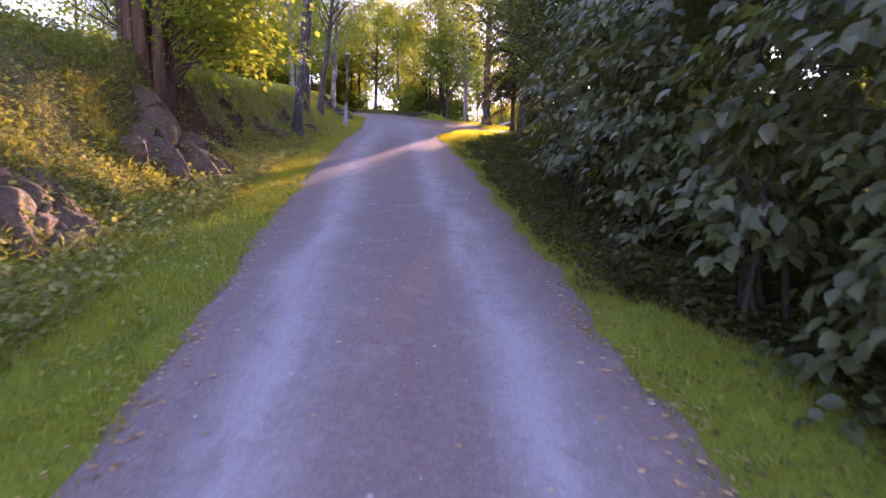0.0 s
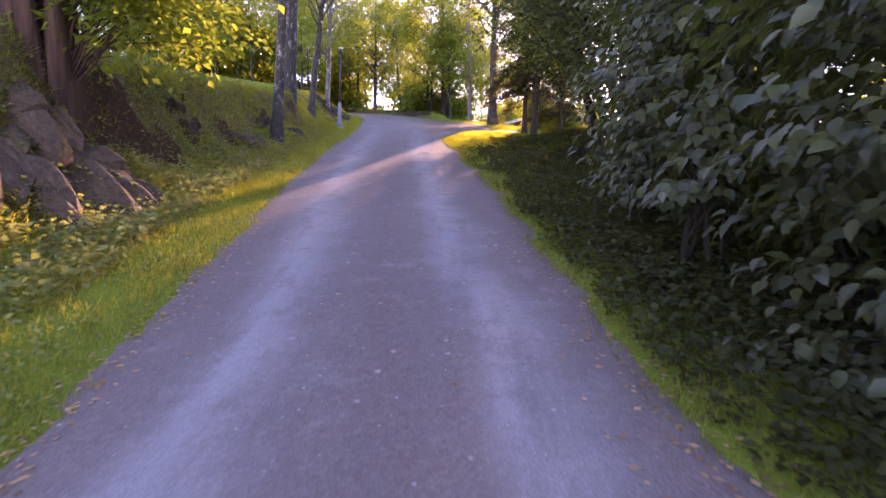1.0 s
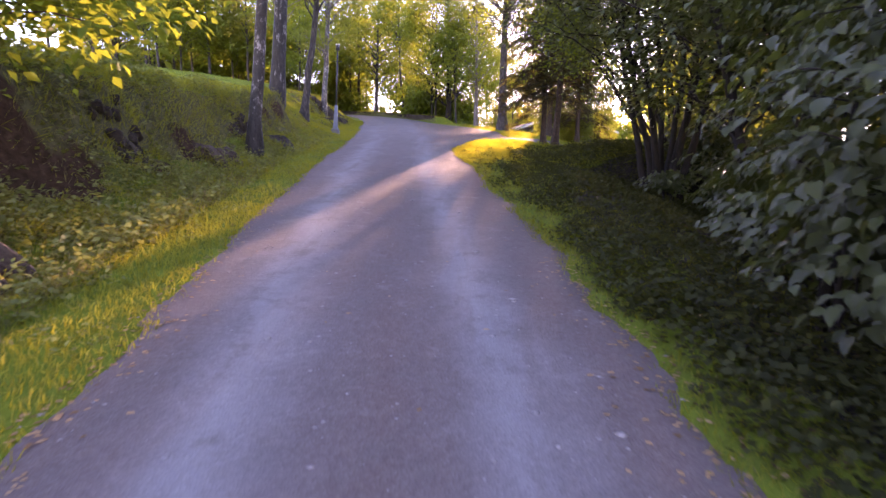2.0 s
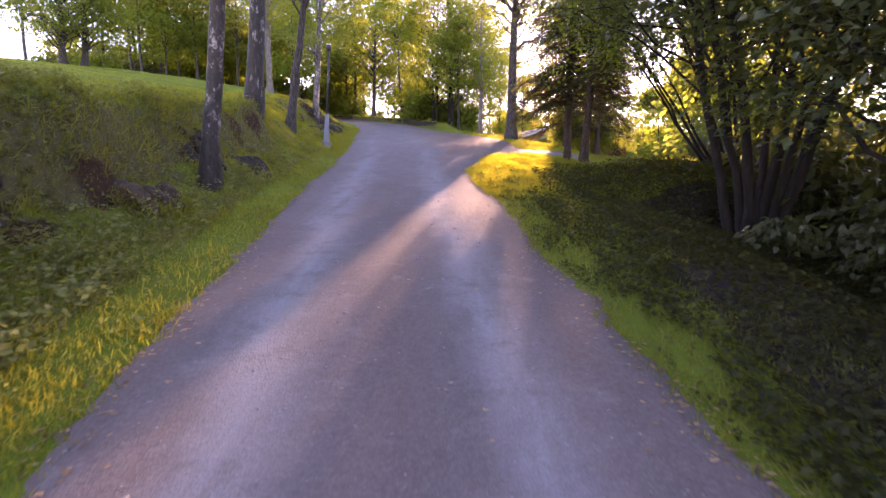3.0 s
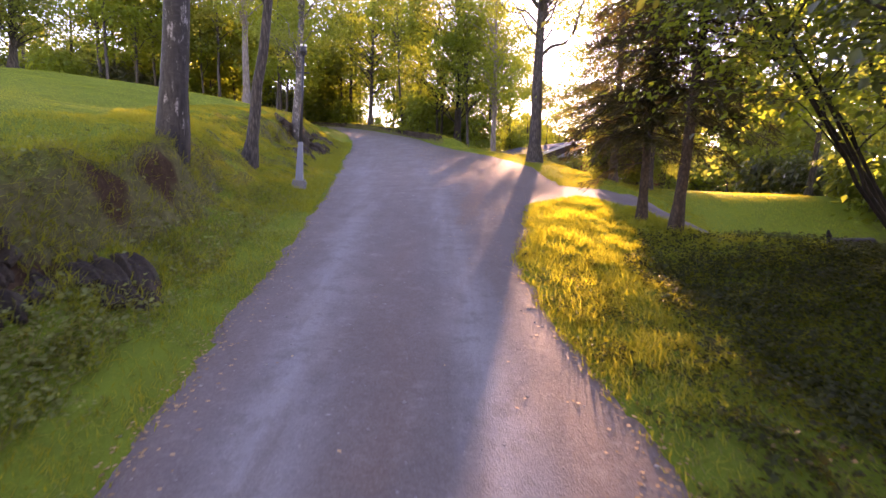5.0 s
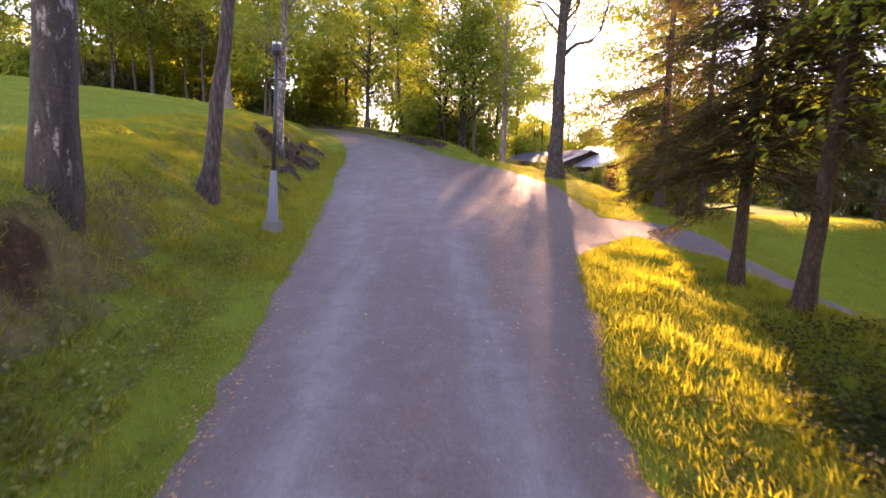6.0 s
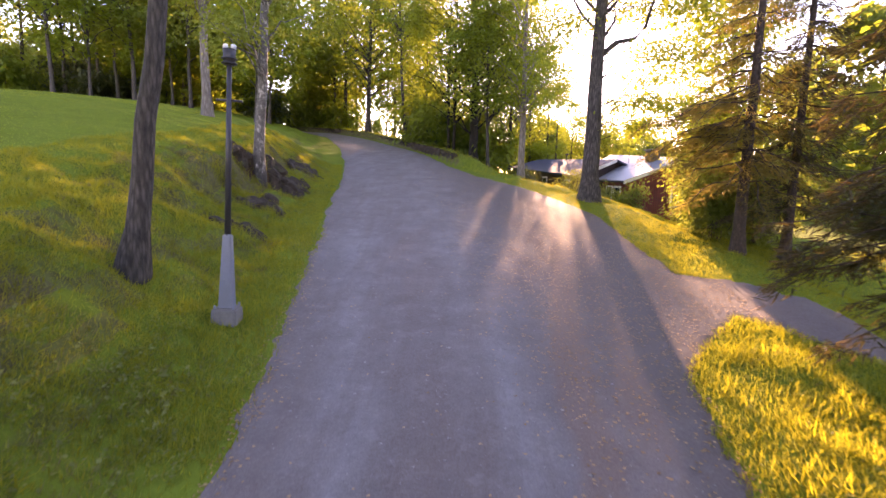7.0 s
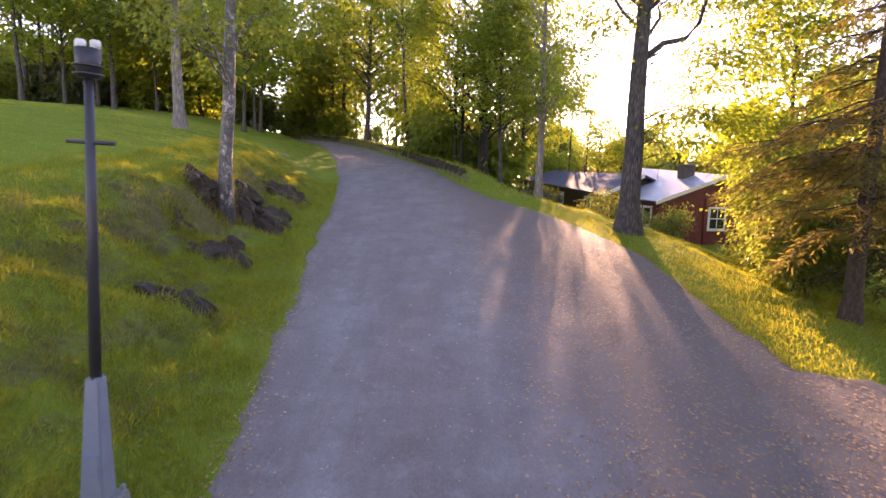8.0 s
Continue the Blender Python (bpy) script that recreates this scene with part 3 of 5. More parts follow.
def broadleaf_meshes(seed, height, radius, lean=(0, 0), low=0.3, spread_r=3.0, clumps=60, per=90, leaf=0.22, clump_r=0.9, stems=1, bend=0.3, sides=10, flare=1.65, hang=0.0, fan=0.20, limb_n=6, skirt=(), arms=(), ring_r=0.36, base=-0.6):
    """Trunk and crown of a broad-leaved tree."""
    rng = np.random.default_rng(seed)
    mains = []
    for k in range(stems):
        a = 2 * math.pi * k / max(stems, 1) + rng.uniform(0, 1)
        off = (0, 0) if stems == 1 else (ring_r * math.cos(a), ring_r * math.sin(a))
        ln = lean if stems == 1 else (lean[0] + fan * math.cos(a), lean[1] + fan * math.sin(a))
        p = trunk_path(rng, height * rng.uniform(0.85, 1.0), radius * rng.uniform(0.75, 1.0), ln, bend, flare, base=base)
        p[:, 0] += off[0]
        p[:, 1] += off[1]
        mains.append(p)
    paths, pts, outs = list(mains), [], []
    for c in range(clumps):
        main = mains[c % stems]
        h = low + (1 - low) * rng.uniform(0, 1) ** 0.85
        ang = rng.uniform(0, 2 * math.pi)
        shape = math.sin(math.pi * min(1, 0.18 + 0.82 * (h - low) / (1 - low))) ** 0.6
        reach = spread_r * shape * rng.uniform(0.35, 1.0) ** 0.6
        tip = along(main, min(h, 1) ** 0.8)
        centre = np.array([tip[0] + reach * math.cos(ang), tip[1] + reach * math.sin(ang), h * height + rng.normal(0, 0.3) - hang * reach])
        foot = along(main, max(0.12, (max(centre[2] - 0.45 * reach, height * low * 0.85) / height)) ** 0.8)
        if c % (2 if limb_n > 4 else 3) == 0:
            paths.append(limb(rng, foot[:3], centre, max(0.02, min(foot[3] * 0.45, 0.02 + reach * 0.016)), 0.008, n=limb_n))
        n = int(per * rng.uniform(0.5, 1.4))
        q = rng.normal(0, 1, (n, 3)) * [clump_r, clump_r, clump_r * 0.5] * rng.uniform(0.6, 1.15)
        pts.append(centre + q)
        outs.append(q + [math.cos(ang) * 0.4, math.sin(ang) * 0.4, 0])
    for k, zlo, zhi, a0, a1, rlo, rhi in skirt:
        for _ in range(k):
            ang, reach = rng.uniform(radians(a0), radians(a1)), rng.uniform(rlo, rhi)
            centre = np.array([reach * math.cos(ang), reach * math.sin(ang), rng.uniform(zlo, zhi)])
            foot = along(mains[0], (max(1.2, centre[2] + 0.5) / height) ** 0.8)
            paths.append(limb(rng, foot[:3], centre, 0.022, 0.005, 0.2))
            q = rng.normal(0, 1, (int(per * rng.uniform(0.7, 1.6)), 3)) * [clump_r * 0.8, clump_r * 0.8, clump_r * 0.3]
            pts.append(centre + q)
            outs.append(q + [math.cos(ang) * 0.4, math.sin(ang) * 0.4, 0])
    for points in arms:
        paths.append(np.array(points, float))
    trunks, limbs = tubes(mains, sides), tubes(paths[stems:], 5 if sides > 6 else 4)
    wood = np.concatenate([trunks[0], limbs[0]]), np.concatenate([trunks[1], limbs[1] + len(trunks[0])])
    green = blades(rng, np.concatenate(pts), leaf, 0.62, (-1.1, 0.3), out=np.concatenate(outs))
    return fast_mesh("trunk", *wood, True), fast_mesh("crown", *green)


def spruce_meshes(seed, height, radius, low=0.22, reach=2.4, whorls=34, lean=(0, 0), droop=0.35, dense=1.0, low_side=None):
    rng = np.random.default_rng(seed)
    main = trunk_path(rng, height, radius, lean, 0.12, 1.5)
    paths, pts, outs = [main], [], []
    grow = []
    for w in range(whorls):
        h = low + (0.98 - low) * (w + rng.uniform(0, 0.6)) / whorls
        for k in range(rng.integers(4, 7)):
            grow.append((h, rng.uniform(0, 2 * math.pi), reach * (1 - 0.88 * (h - low) / (1 - low)) * rng.uniform(0.6, 1.1)))
    if low_side:  # drooping branches low on one side
        n, a0, a1, z0, z1, r0, r1 = low_side
        grow += [(rng.uniform(z0, z1) / height, rng.uniform(radians(a0), radians(a1)), rng.uniform(r0, r1)) for _ in range(n)]
    for h, ang, r in grow:
        a = along(main, h ** 0.8)[:3]
        b = a + [r * math.cos(ang), r * math.sin(ang), -droop * r + rng.normal(0, 0.1)]
        path = limb(rng, a, b, 0.028, 0.006, 0.06)
        paths.append(path)
        n = int(100 * dense * r)
        t = rng.uniform(0.15, 1.0, n)
        p = np.stack([np.interp(t, np.linspace(0, 1, 6), path[:, c]) for c in range(3)], -1)
        side = rng.normal(0, 0.24, n) * np.sin(t * 2.6 + 0.3)
        p += np.stack([-np.sin(ang) * side, np.cos(ang) * side, -0.25 * np.abs(side) - rng.exponential(0.07, n)], -1)
        pts.append(p)
        outs.append(np.stack([np.cos(ang) - np.sin(ang) * side * 3, np.sin(ang) + np.cos(ang) * side * 3, 0 * side], -1))
    green = blades(rng, np.concatenate(pts), 0.23, 0.13, (-0.9, 0.1), 0.3, np.concatenate(outs))
    return fast_mesh("trunk", *tubes(paths, 8), True), fast_mesh("needles", *green)


def shrub_meshes(seed, height, wide, stems=14, clumps=110, per=34, leaf=0.16, clump_r=0.35, shell=0.55, width=0.8):
    rng = np.random.default_rng(seed)
    paths, pts, outs = [], [], []
    for c in range(clumps):
        ang, el = rng.uniform(0, 2 * math.pi), math.asin(rng.uniform(-0.85, 1.0))
        k = rng.uniform(shell, 1.0) * rng.uniform(0.78, 1.1)
        centre = np.array([wide * k * math.cos(ang) * math.cos(el), wide * k * math.sin(ang) * math.cos(el), height * (0.44 + 0.54 * k * math.sin(el))])
        centre[2] = max(centre[2], 0.2)
        q = rng.normal(0, 1, (int(per * rng.uniform(0.6, 1.4)), 3)) * clump_r * [1, 1, 0.75]
        pts.append(centre + q)
        outs.append(q + np.array([math.cos(ang), math.sin(ang), 0]) * 0.5)
        if c % max(1, clumps // (stems * 2)) == 0:
            foot = np.array([rng.normal(0, wide * 0.16), rng.normal(0, wide * 0.16), -0.2])
            paths.append(limb(rng, foot, centre, rng.uniform(0.014, 0.03), 0.005, 0.3))
    at = np.concatenate(pts)
    at[:, 2] = np.maximum(at[:, 2], 0.1)
    green = blades(rng, at, leaf, width, (-1.35, 0.0), 0.2, np.concatenate(outs))
    return fast_mesh("stem", *tubes(paths, 4), True), fast_mesh("foliage", *green)


def broad_leaves(rng, at, way, face, length):
    """Pointed oval leaves, folded along the midrib: way they point, face their upper side."""
    n = len(at)
    d = way / np.linalg.norm(way, axis=1)[:, None]
    side = np.cross(d, face)
    side /= np.linalg.norm(side, axis=1)[:, None] + 1e-9
    up = np.cross(side, d)
    L = length * rng.uniform(0.65, 1.2, n)[:, None]
    W = L * rng.uniform(0.62, 0.8, n)[:, None]
    outline = [(0.0, 0.0, 0.0), (0.14, 0.34, 0.10), (0.42, 0.50, 0.12), (0.72, 0.30, 0.02), (1.0, 0.0, -0.22), (0.72, -0.30, 0.02), (0.42, -0.50, 0.12), (0.14, -0.34, 0.10), (0.45, 0.0, 0.0)]
    v = np.stack([at + d * L * p + side * W * q + up * W * r for p, q, r in outline], 1)
    i = np.arange(n)[:, None] * 9
    return v.reshape(-1, 3), np.concatenate([i + [j, (j + 1) % 8, 8] for j in range(8)])


def spray_shrub_meshes(seed, height, wide, deep, sprays=330, leaf=0.148, shell=0.7, low=-0.95, stems=12, split=False):
    """A shrub of arching leafy twigs that hang in tiers, with dark gaps between them."""
    rng = np.random.default_rng(seed)
    paths, at, way, face = [], [], [], []
    bough = rng.normal(0, 1, (26, 3))
    bough /= np.linalg.norm(bough, axis=1)[:, None]
    for c in range(sprays):
        ang, el = rng.uniform(0, 2 * math.pi), math.asin(rng.uniform(low, 1.0))
        out = np.array([math.cos(ang) * math.cos(el), math.sin(ang) * math.cos(el), math.sin(el)])
        near = np.max(bough @ out)
        if el < 0:  # the sides hang nearly straight down
            out[:2] *= max(1.0, 0.9 / math.cos(el))
        k = rng.uniform(shell, 1.0) * (0.70 + 0.42 * step(0.80, 0.99, near))
        tip = np.array([wide * k * out[0], deep * k * out[1], max(0.22, height * (0.44 + 0.54 * k * out[2]))])
        reach = rng.uniform(0.45, 0.85)
        root = tip - np.array([out[0], out[1], -0.15]) * reach
        path = limb(rng, root, tip, 0.008, 0.003, 0.12, 5)
        if c % max(1, sprays // stems) == 0:
            foot = np.array([rng.normal(0, wide * 0.16), rng.normal(0, deep * 0.16), -0.2])
            paths.append(limb(rng, foot, root, rng.uniform(0.014, 0.03), 0.006, 0.3))
        elif c % 3 == 0 and not split:
            paths.append(path)
        n = int(rng.integers(9, 17))
        t = np.linspace(0.1, 1.0, n)
        p = np.stack([np.interp(t, np.linspace(0, 1, 5), path[:, q]) for q in range(3)], -1)
        d = (tip - root) / reach
        lateral = np.array([-d[1], d[0], 0.0]) * np.where(np.arange(n) % 2 == 0, 1, -1)[:, None]
        w = d * (0.35 + 0.7 * t[:, None]) + lateral * (1.1 - 0.6 * t[:, None]) + rng.normal(0, 0.28, (n, 3))
        w[:, 2] -= rng.uniform(0.3, 1.0, n)
        at.append(p + lateral * 0.04 + rng.normal(0, 0.035, (n, 3)))
        way.append(w)
        face.append(np.array([out[0] * 0.7, out[1] * 0.7, 0.9]) + rng.normal(0, 0.3, (n, 3)))
    at = np.concatenate(at)
    at[:, 2] = np.maximum(at[:, 2], 0.12)
    green = broad_leaves(rng, at, np.concatenate(way), np.concatenate(face), leaf)
    wood = [fast_mesh("stem", *tubes([p], 5), True) for p in paths] if split else [fast_mesh("stem", *tubes(paths, 4), True)]
    return (*wood, fast_mesh("foliage", *green))


def plant(name, meshes, mats, names, m, label, category, group=""):
    root = thing(name, m, label, category, group)
    if len(meshes) > 2:
        mats, names = (mats[0],) * (len(meshes) - 1) + mats[1:], (names[0],) * (len(meshes) - 1) + names[1:]
    for me, mat, nm in zip(meshes, mats, names):
        if not me.materials:
            me.materials.append(mat)
        ob = new(nm, me)
        ob.parent = root
    return root


def on_ground(x, y, turn=0.0, scale=1.0, sink=0.0):
    return pose(x, y, gz(x, y) - sink, 0, 0, turn) @ Matrix.Diagonal((scale, scale, scale, 1))


WOOD = ("trunk", "crown")
# trees along the left bank
plant("old_tree", broadleaf_meshes(11, 15, 0.17, (0.0, 0.0), 0.30, 4.8, 150, 85, 0.18, 0.65, stems=15, bend=0.2, hang=0.15, fan=0.03, ring_r=0.40, base=-1.8, flare=1.35, skirt=[(26, 0.4, 2.2, -40, 25, 1.2, 2.9), (12, 0.1, 1.4, 0, 50, 1.0, 3.0), (8, 1.0, 3.0, 120, 240, 1.5, 4.0)]), (M_BARK_RED, M_LEAF), WOOD, on_ground(-7.35, 12.9, 0, 1.0, 0.25), "old many-stemmed lime tree on top of the rocky bank", "tree")
plant("birch_tree", broadleaf_meshes(12, 17, 0.25, (0.085, 0.03), 0.44, 2.8, 60, 150, 0.16, 0.75, bend=0.5), (M_BIRCH, M_LEAF_BIRCH), WOOD, on_ground(-6.72, 23.3), "leaning silver birch with a black foot on the bank", "tree", "birches along the bank")
plant("birch_tree", broadleaf_meshes(13, 18, 0.35, (0.075, 0.0), 0.40, 3.4, 66, 150, 0.16, 0.75, bend=0.3, flare=1.3), (M_BIRCH_OLD, M_LEAF_BIRCH), WOOD, on_ground(-8.75, 31.5), "thick old birch with rough cracked bark on the bank", "tree", "birches along the bank")
plant("maple_tree", broadleaf_meshes(14, 16, 0.24, (0.13, 0.0), 0.42, 3.4, 70, 150, 0.15, 0.7, bend=0.5), (M_BARK, M_LEAF), WOOD, on_ground(-9.5, 38.2), "slender leaning grey-barked tree on the lawn slope", "tree")
plant("birch_tree", broadleaf_meshes(15, 17, 0.27, (0.05, 0.0), 0.28, 3.2, 110, 160, 0.16, 0.75, bend=0.4), (M_BIRCH_PALE, M_LEAF_BIRCH), WOOD, on_ground(-11.0, 49.4), "pale birch growing from a rocky knoll", "tree", "birches along the bank")
plant("pale_tree", broadleaf_meshes(16, 19, 0.36, (0.0, 0.0), 0.36, 4.4, 120, 150, 0.22, 0.95), (M_BARK_PALE, M_LEAF), WOOD, on_ground(-17.9, 60.3), "tall pale-trunked ash tree at the edge of the lawn", "tree")
for k, (x, y) in enumerate([(-29.8, 50.6), (-29.0, 51.6)]):
    plant("lawn_tree", broadleaf_meshes(17 + k, 9, 0.3, (0.02, 0), 0.22, 3.4, 90, 150, 0.2, 0.8), (M_BARK, M_LEAF_BIRCH), WOOD, on_ground(x, y, 40 * k), "low round-crowned tree standing on the lawn", "tree", "pair of trees on the lawn")

# trees round the house and the drive
plant("ash_tree", broadleaf_meshes(21, 19, 0.46, (0.0, 0.0), 0.50, 5.0, 150, 170, 0.2, 0.85, bend=0.25, skirt=[(14, 5.2, 8.0, -45, 30, 2.2, 5.4), (4, 6.5, 10.0, 140, 215, 1.0, 2.6), (11, 2.9, 5.6, -28, 24, 1.7, 5.2), (6, 3.4, 4.6, -25, 15, 0.9, 2.9), (10, 7.8, 10.5, -45, 40, 2.0, 5.4)], arms=[[(0.15, 0, 6.9, 0.13), (0.8, -0.1, 7.45, 0.11), (1.6, -0.2, 7.6, 0.09), (2.1, -0.2, 8.2, 0.08), (2.5, -0.2, 9.8, 0.06), (3.2, -0.3, 11.6, 0.03)]]), (M_BARK, M_LEAF), WOOD, on_ground(3.65, 54.15), "tall straight tree with a bare trunk on the grass edge", "tree")
plant("ash_tree", broadleaf_meshes(22, 17.0, 0.33, (0.0, 0.0), 0.30, 3.2, 110, 120, 0.21, 0.8), (M_BARK_PALE, M_LEAF), WOOD, on_ground(1.75, 65.0), "slim pale-barked tree beside the house", "tree")
# some trees, the slim crowns above all, are added to break the sunlight
for k, (x, y, r, h, w, low) in enumerate([(-0.3, 67.5, 0.15, 12, 3.2, 0.34), (-1.3, 72.0, 0.5, 20, 5.6, 0.20), (-2.9, 73.0, 0.2, 17, 4.6, 0.25), (-3.4, 73.4, 0.18, 16, 4.4, 0.27), (-12.3, 87.0, 0.3, 18, 4.6, 0.28), (-7.5, 79.5, 0.2, 15.5, 3.6, 0.6), (2.2, 77.0, 0.22, 17, 4.0, 0.24), (5.8, 87.8, 0.2, 15.2, 2.5, 0.2), (9.4, 91.0, 0.2, 13.8, 1.1, 0.82), (12.8, 92.0, 0.24, 10.6, 3.8, 0.12), (16.0, 92.5, 0.24, 9.5, 3.8, 0.12), (4.7, 90.5, 0.22, 17.0, 3.0, 0.14), (-5.6, 84.0, 0.2, 15, 4.2, 0.2), (-0.4, 86.5, 0.22, 14, 4.2, 0.2), (10.35, 88.5, 0.12, 11.3, 0.8, 0.3), (9.2, 94.0, 0.18, 18.2, 0.8, 0.8)]):
    plant("roadside_tree", broadleaf_meshes(24 + k, h, r, (0.02 * (k % 5 - 2), 0), low, w, 120 if w > 2 else 44 if k == 8 else 30, 80 if k in (6, 7, 11) else 62, 0.27, 0.75, bend=0.5), (M_BARK_DARK if k in (1, 2, 3) else M_BARK, M_LEAF), WOOD, on_ground(x, y), "broad-leaved tree rising behind the low wall", "tree", "trees behind the wall")

NEEDLES = ("trunk", "needles")
plant("spruce_tree", spruce_meshes(31, 14, 0.15, 0.22, 2.9, 34, dense=1.35, low_side=(2, 140, 180, 2.2, 3.2, 1.4, 2.4)), (M_SPRUCE_BARK, M_NEEDLE), NEEDLES, on_ground(4.11, 35.5), "dark spruce with a bare lower trunk on the grass", "tree", "spruces by the drive")
plant("spruce_tree", spruce_meshes(32, 15, 0.17, 0.27, 2.8, 34, lean=(0.06, 0), dense=1.35), (M_SPRUCE_BARK, M_NEEDLE), NEEDLES, on_ground(4.35, 33.5), "dark leaning spruce with a bare lower trunk on the grass", "tree", "spruces by the drive")
plant("spruce_tree", spruce_meshes(33, 13.5, 0.2, 0.20, 2.7, 20, dense=1.0, low_side=(16, 140, 222, 3.7, 5.8, 2.0, 3.6)), (M_SPRUCE_BARK, M_NEEDLE_BROWN), NEEDLES, on_ground(6.2, 45.3), "spruce with browned drooping branches beyond the drive", "tree", "spruces by the drive")
plant("spruce_tree", spruce_meshes(34, 15, 0.17, 0.15, 2.6), (M_SPRUCE_BARK, M_NEEDLE), NEEDLES, on_ground(8.4, 46.3), "tall dark spruce behind the drive", "tree", "spruces by the drive")
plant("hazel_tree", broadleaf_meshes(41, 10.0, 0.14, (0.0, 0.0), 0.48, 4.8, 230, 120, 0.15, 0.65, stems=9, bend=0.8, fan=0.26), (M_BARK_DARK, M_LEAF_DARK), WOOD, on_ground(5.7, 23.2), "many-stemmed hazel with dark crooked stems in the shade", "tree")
plant("hazel_tree", broadleaf_meshes(42, 7.5, 0.075, (-0.42, 0.0), 0.42, 3.4, 130, 110, 0.16, 0.7, stems=9, bend=0.9, fan=0.3), (M_BARK_DARK, M_LEAF), WOOD, on_ground(8.3, 29.8), "leaning many-stemmed hazel behind the grass", "tree")

# the leafy thicket beside the road
GREEN = ("stem", "foliage")
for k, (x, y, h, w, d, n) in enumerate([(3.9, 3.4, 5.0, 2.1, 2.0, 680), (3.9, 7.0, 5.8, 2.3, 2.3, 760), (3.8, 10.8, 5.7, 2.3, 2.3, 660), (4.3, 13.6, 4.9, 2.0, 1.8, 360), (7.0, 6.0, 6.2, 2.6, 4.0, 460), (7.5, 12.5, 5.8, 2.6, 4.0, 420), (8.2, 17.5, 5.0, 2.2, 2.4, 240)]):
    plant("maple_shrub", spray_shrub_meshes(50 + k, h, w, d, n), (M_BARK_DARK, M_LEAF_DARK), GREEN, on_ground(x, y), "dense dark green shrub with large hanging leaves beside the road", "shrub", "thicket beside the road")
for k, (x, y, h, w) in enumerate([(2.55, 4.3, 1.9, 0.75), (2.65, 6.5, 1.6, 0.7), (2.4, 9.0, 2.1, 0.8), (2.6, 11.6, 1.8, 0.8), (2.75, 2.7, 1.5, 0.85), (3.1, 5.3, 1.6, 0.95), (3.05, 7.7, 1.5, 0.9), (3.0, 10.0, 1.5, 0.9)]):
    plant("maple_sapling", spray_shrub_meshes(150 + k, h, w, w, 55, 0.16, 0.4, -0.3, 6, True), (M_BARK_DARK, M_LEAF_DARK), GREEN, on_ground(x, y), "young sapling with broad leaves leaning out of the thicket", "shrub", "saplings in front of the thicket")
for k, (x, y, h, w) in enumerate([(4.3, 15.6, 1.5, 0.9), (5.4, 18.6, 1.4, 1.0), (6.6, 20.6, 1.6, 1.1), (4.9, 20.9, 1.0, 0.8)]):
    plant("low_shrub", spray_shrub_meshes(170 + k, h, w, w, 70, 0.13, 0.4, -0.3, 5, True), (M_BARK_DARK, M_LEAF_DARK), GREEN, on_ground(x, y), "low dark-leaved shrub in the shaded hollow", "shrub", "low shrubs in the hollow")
# tall trees added to close the hollow overhead and keep sky light out
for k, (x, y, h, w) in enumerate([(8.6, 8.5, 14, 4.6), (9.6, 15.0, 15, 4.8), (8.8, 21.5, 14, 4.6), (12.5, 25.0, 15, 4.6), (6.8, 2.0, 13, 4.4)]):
    plant("maple_tree", broadleaf_meshes(240 + k, h, 0.2, (-0.03, 0.0), 0.28, w, 140, 125 if k in (2, 3) else 70, 0.27, 0.85, bend=0.6), (M_BARK_DARK, M_LEAF_DARK), WOOD, on_ground(x, y), "tall dark-leaved maple added behind the thicket to shade it", "tree", "maples behind the thicket")
# crown leaned and thickened to hold sky light off the verge
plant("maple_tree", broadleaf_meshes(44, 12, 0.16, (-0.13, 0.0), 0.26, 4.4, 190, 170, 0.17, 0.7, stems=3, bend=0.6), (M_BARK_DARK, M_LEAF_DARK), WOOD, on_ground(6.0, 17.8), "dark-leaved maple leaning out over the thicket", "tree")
plant("maple_tree", broadleaf_meshes(45, 14, 0.18, (-0.02, 0.0), 0.22, 2.3, 110, 100, 0.27, 0.7, bend=0.5), (M_BARK, M_LEAF), WOOD, on_ground(12.0, 57.5), "sunlit yellow-green maple beside the house", "tree")

# the wood behind
def wood_mesh(k, h, r, low, sp, clumps, per, leaf, mat):
    return broadleaf_meshes(60 + k, h, r, (0.02, 0), low, sp, clumps, per, leaf, 1.15, bend=0.6, sides=5, limb_n=4), mat


WOODS = [wood_mesh(0, 18, 0.22, 0.24, 4.2, 60, 50, 0.54, M_LEAF), wood_mesh(1, 21, 0.26, 0.32, 4.6, 62, 50, 0.54, M_LEAF_BIRCH), wood_mesh(2, 16, 0.17, 0.18, 3.8, 56, 50, 0.52, M_LEAF), wood_mesh(3, 14, 0.14, 0.12, 3.4, 54, 50, 0.5, M_LEAF_BIRCH)]
HIGH = [wood_mesh(4, 21, 0.3, 0.40, 4.6, 56, 52, 0.55, M_LEAF), wood_mesh(5, 23, 0.26, 0.42, 4.8, 56, 52, 0.57, M_LEAF_BIRCH)]
FAR = [wood_mesh(6, 18, 0.2, 0.06, 4.6, 70, 44, 0.9, M_LEAF_BIRCH), wood_mesh(7, 15, 0.2, 0.05, 4.4, 70, 44, 0.9, M_LEAF)]
UNDER = [(shrub_meshes(70 + k, h, w, 6, 56, 18, 0.5, 0.5, 0.4, 0.6), mat) for k, (h, w, mat) in enumerate([(4.0, 2.2, M_LEAF), (3.0, 2.0, M_LEAF_DARK), (5.0, 2.4, M_LEAF_BIRCH)])]
wood_rng = np.random.default_rng(5)


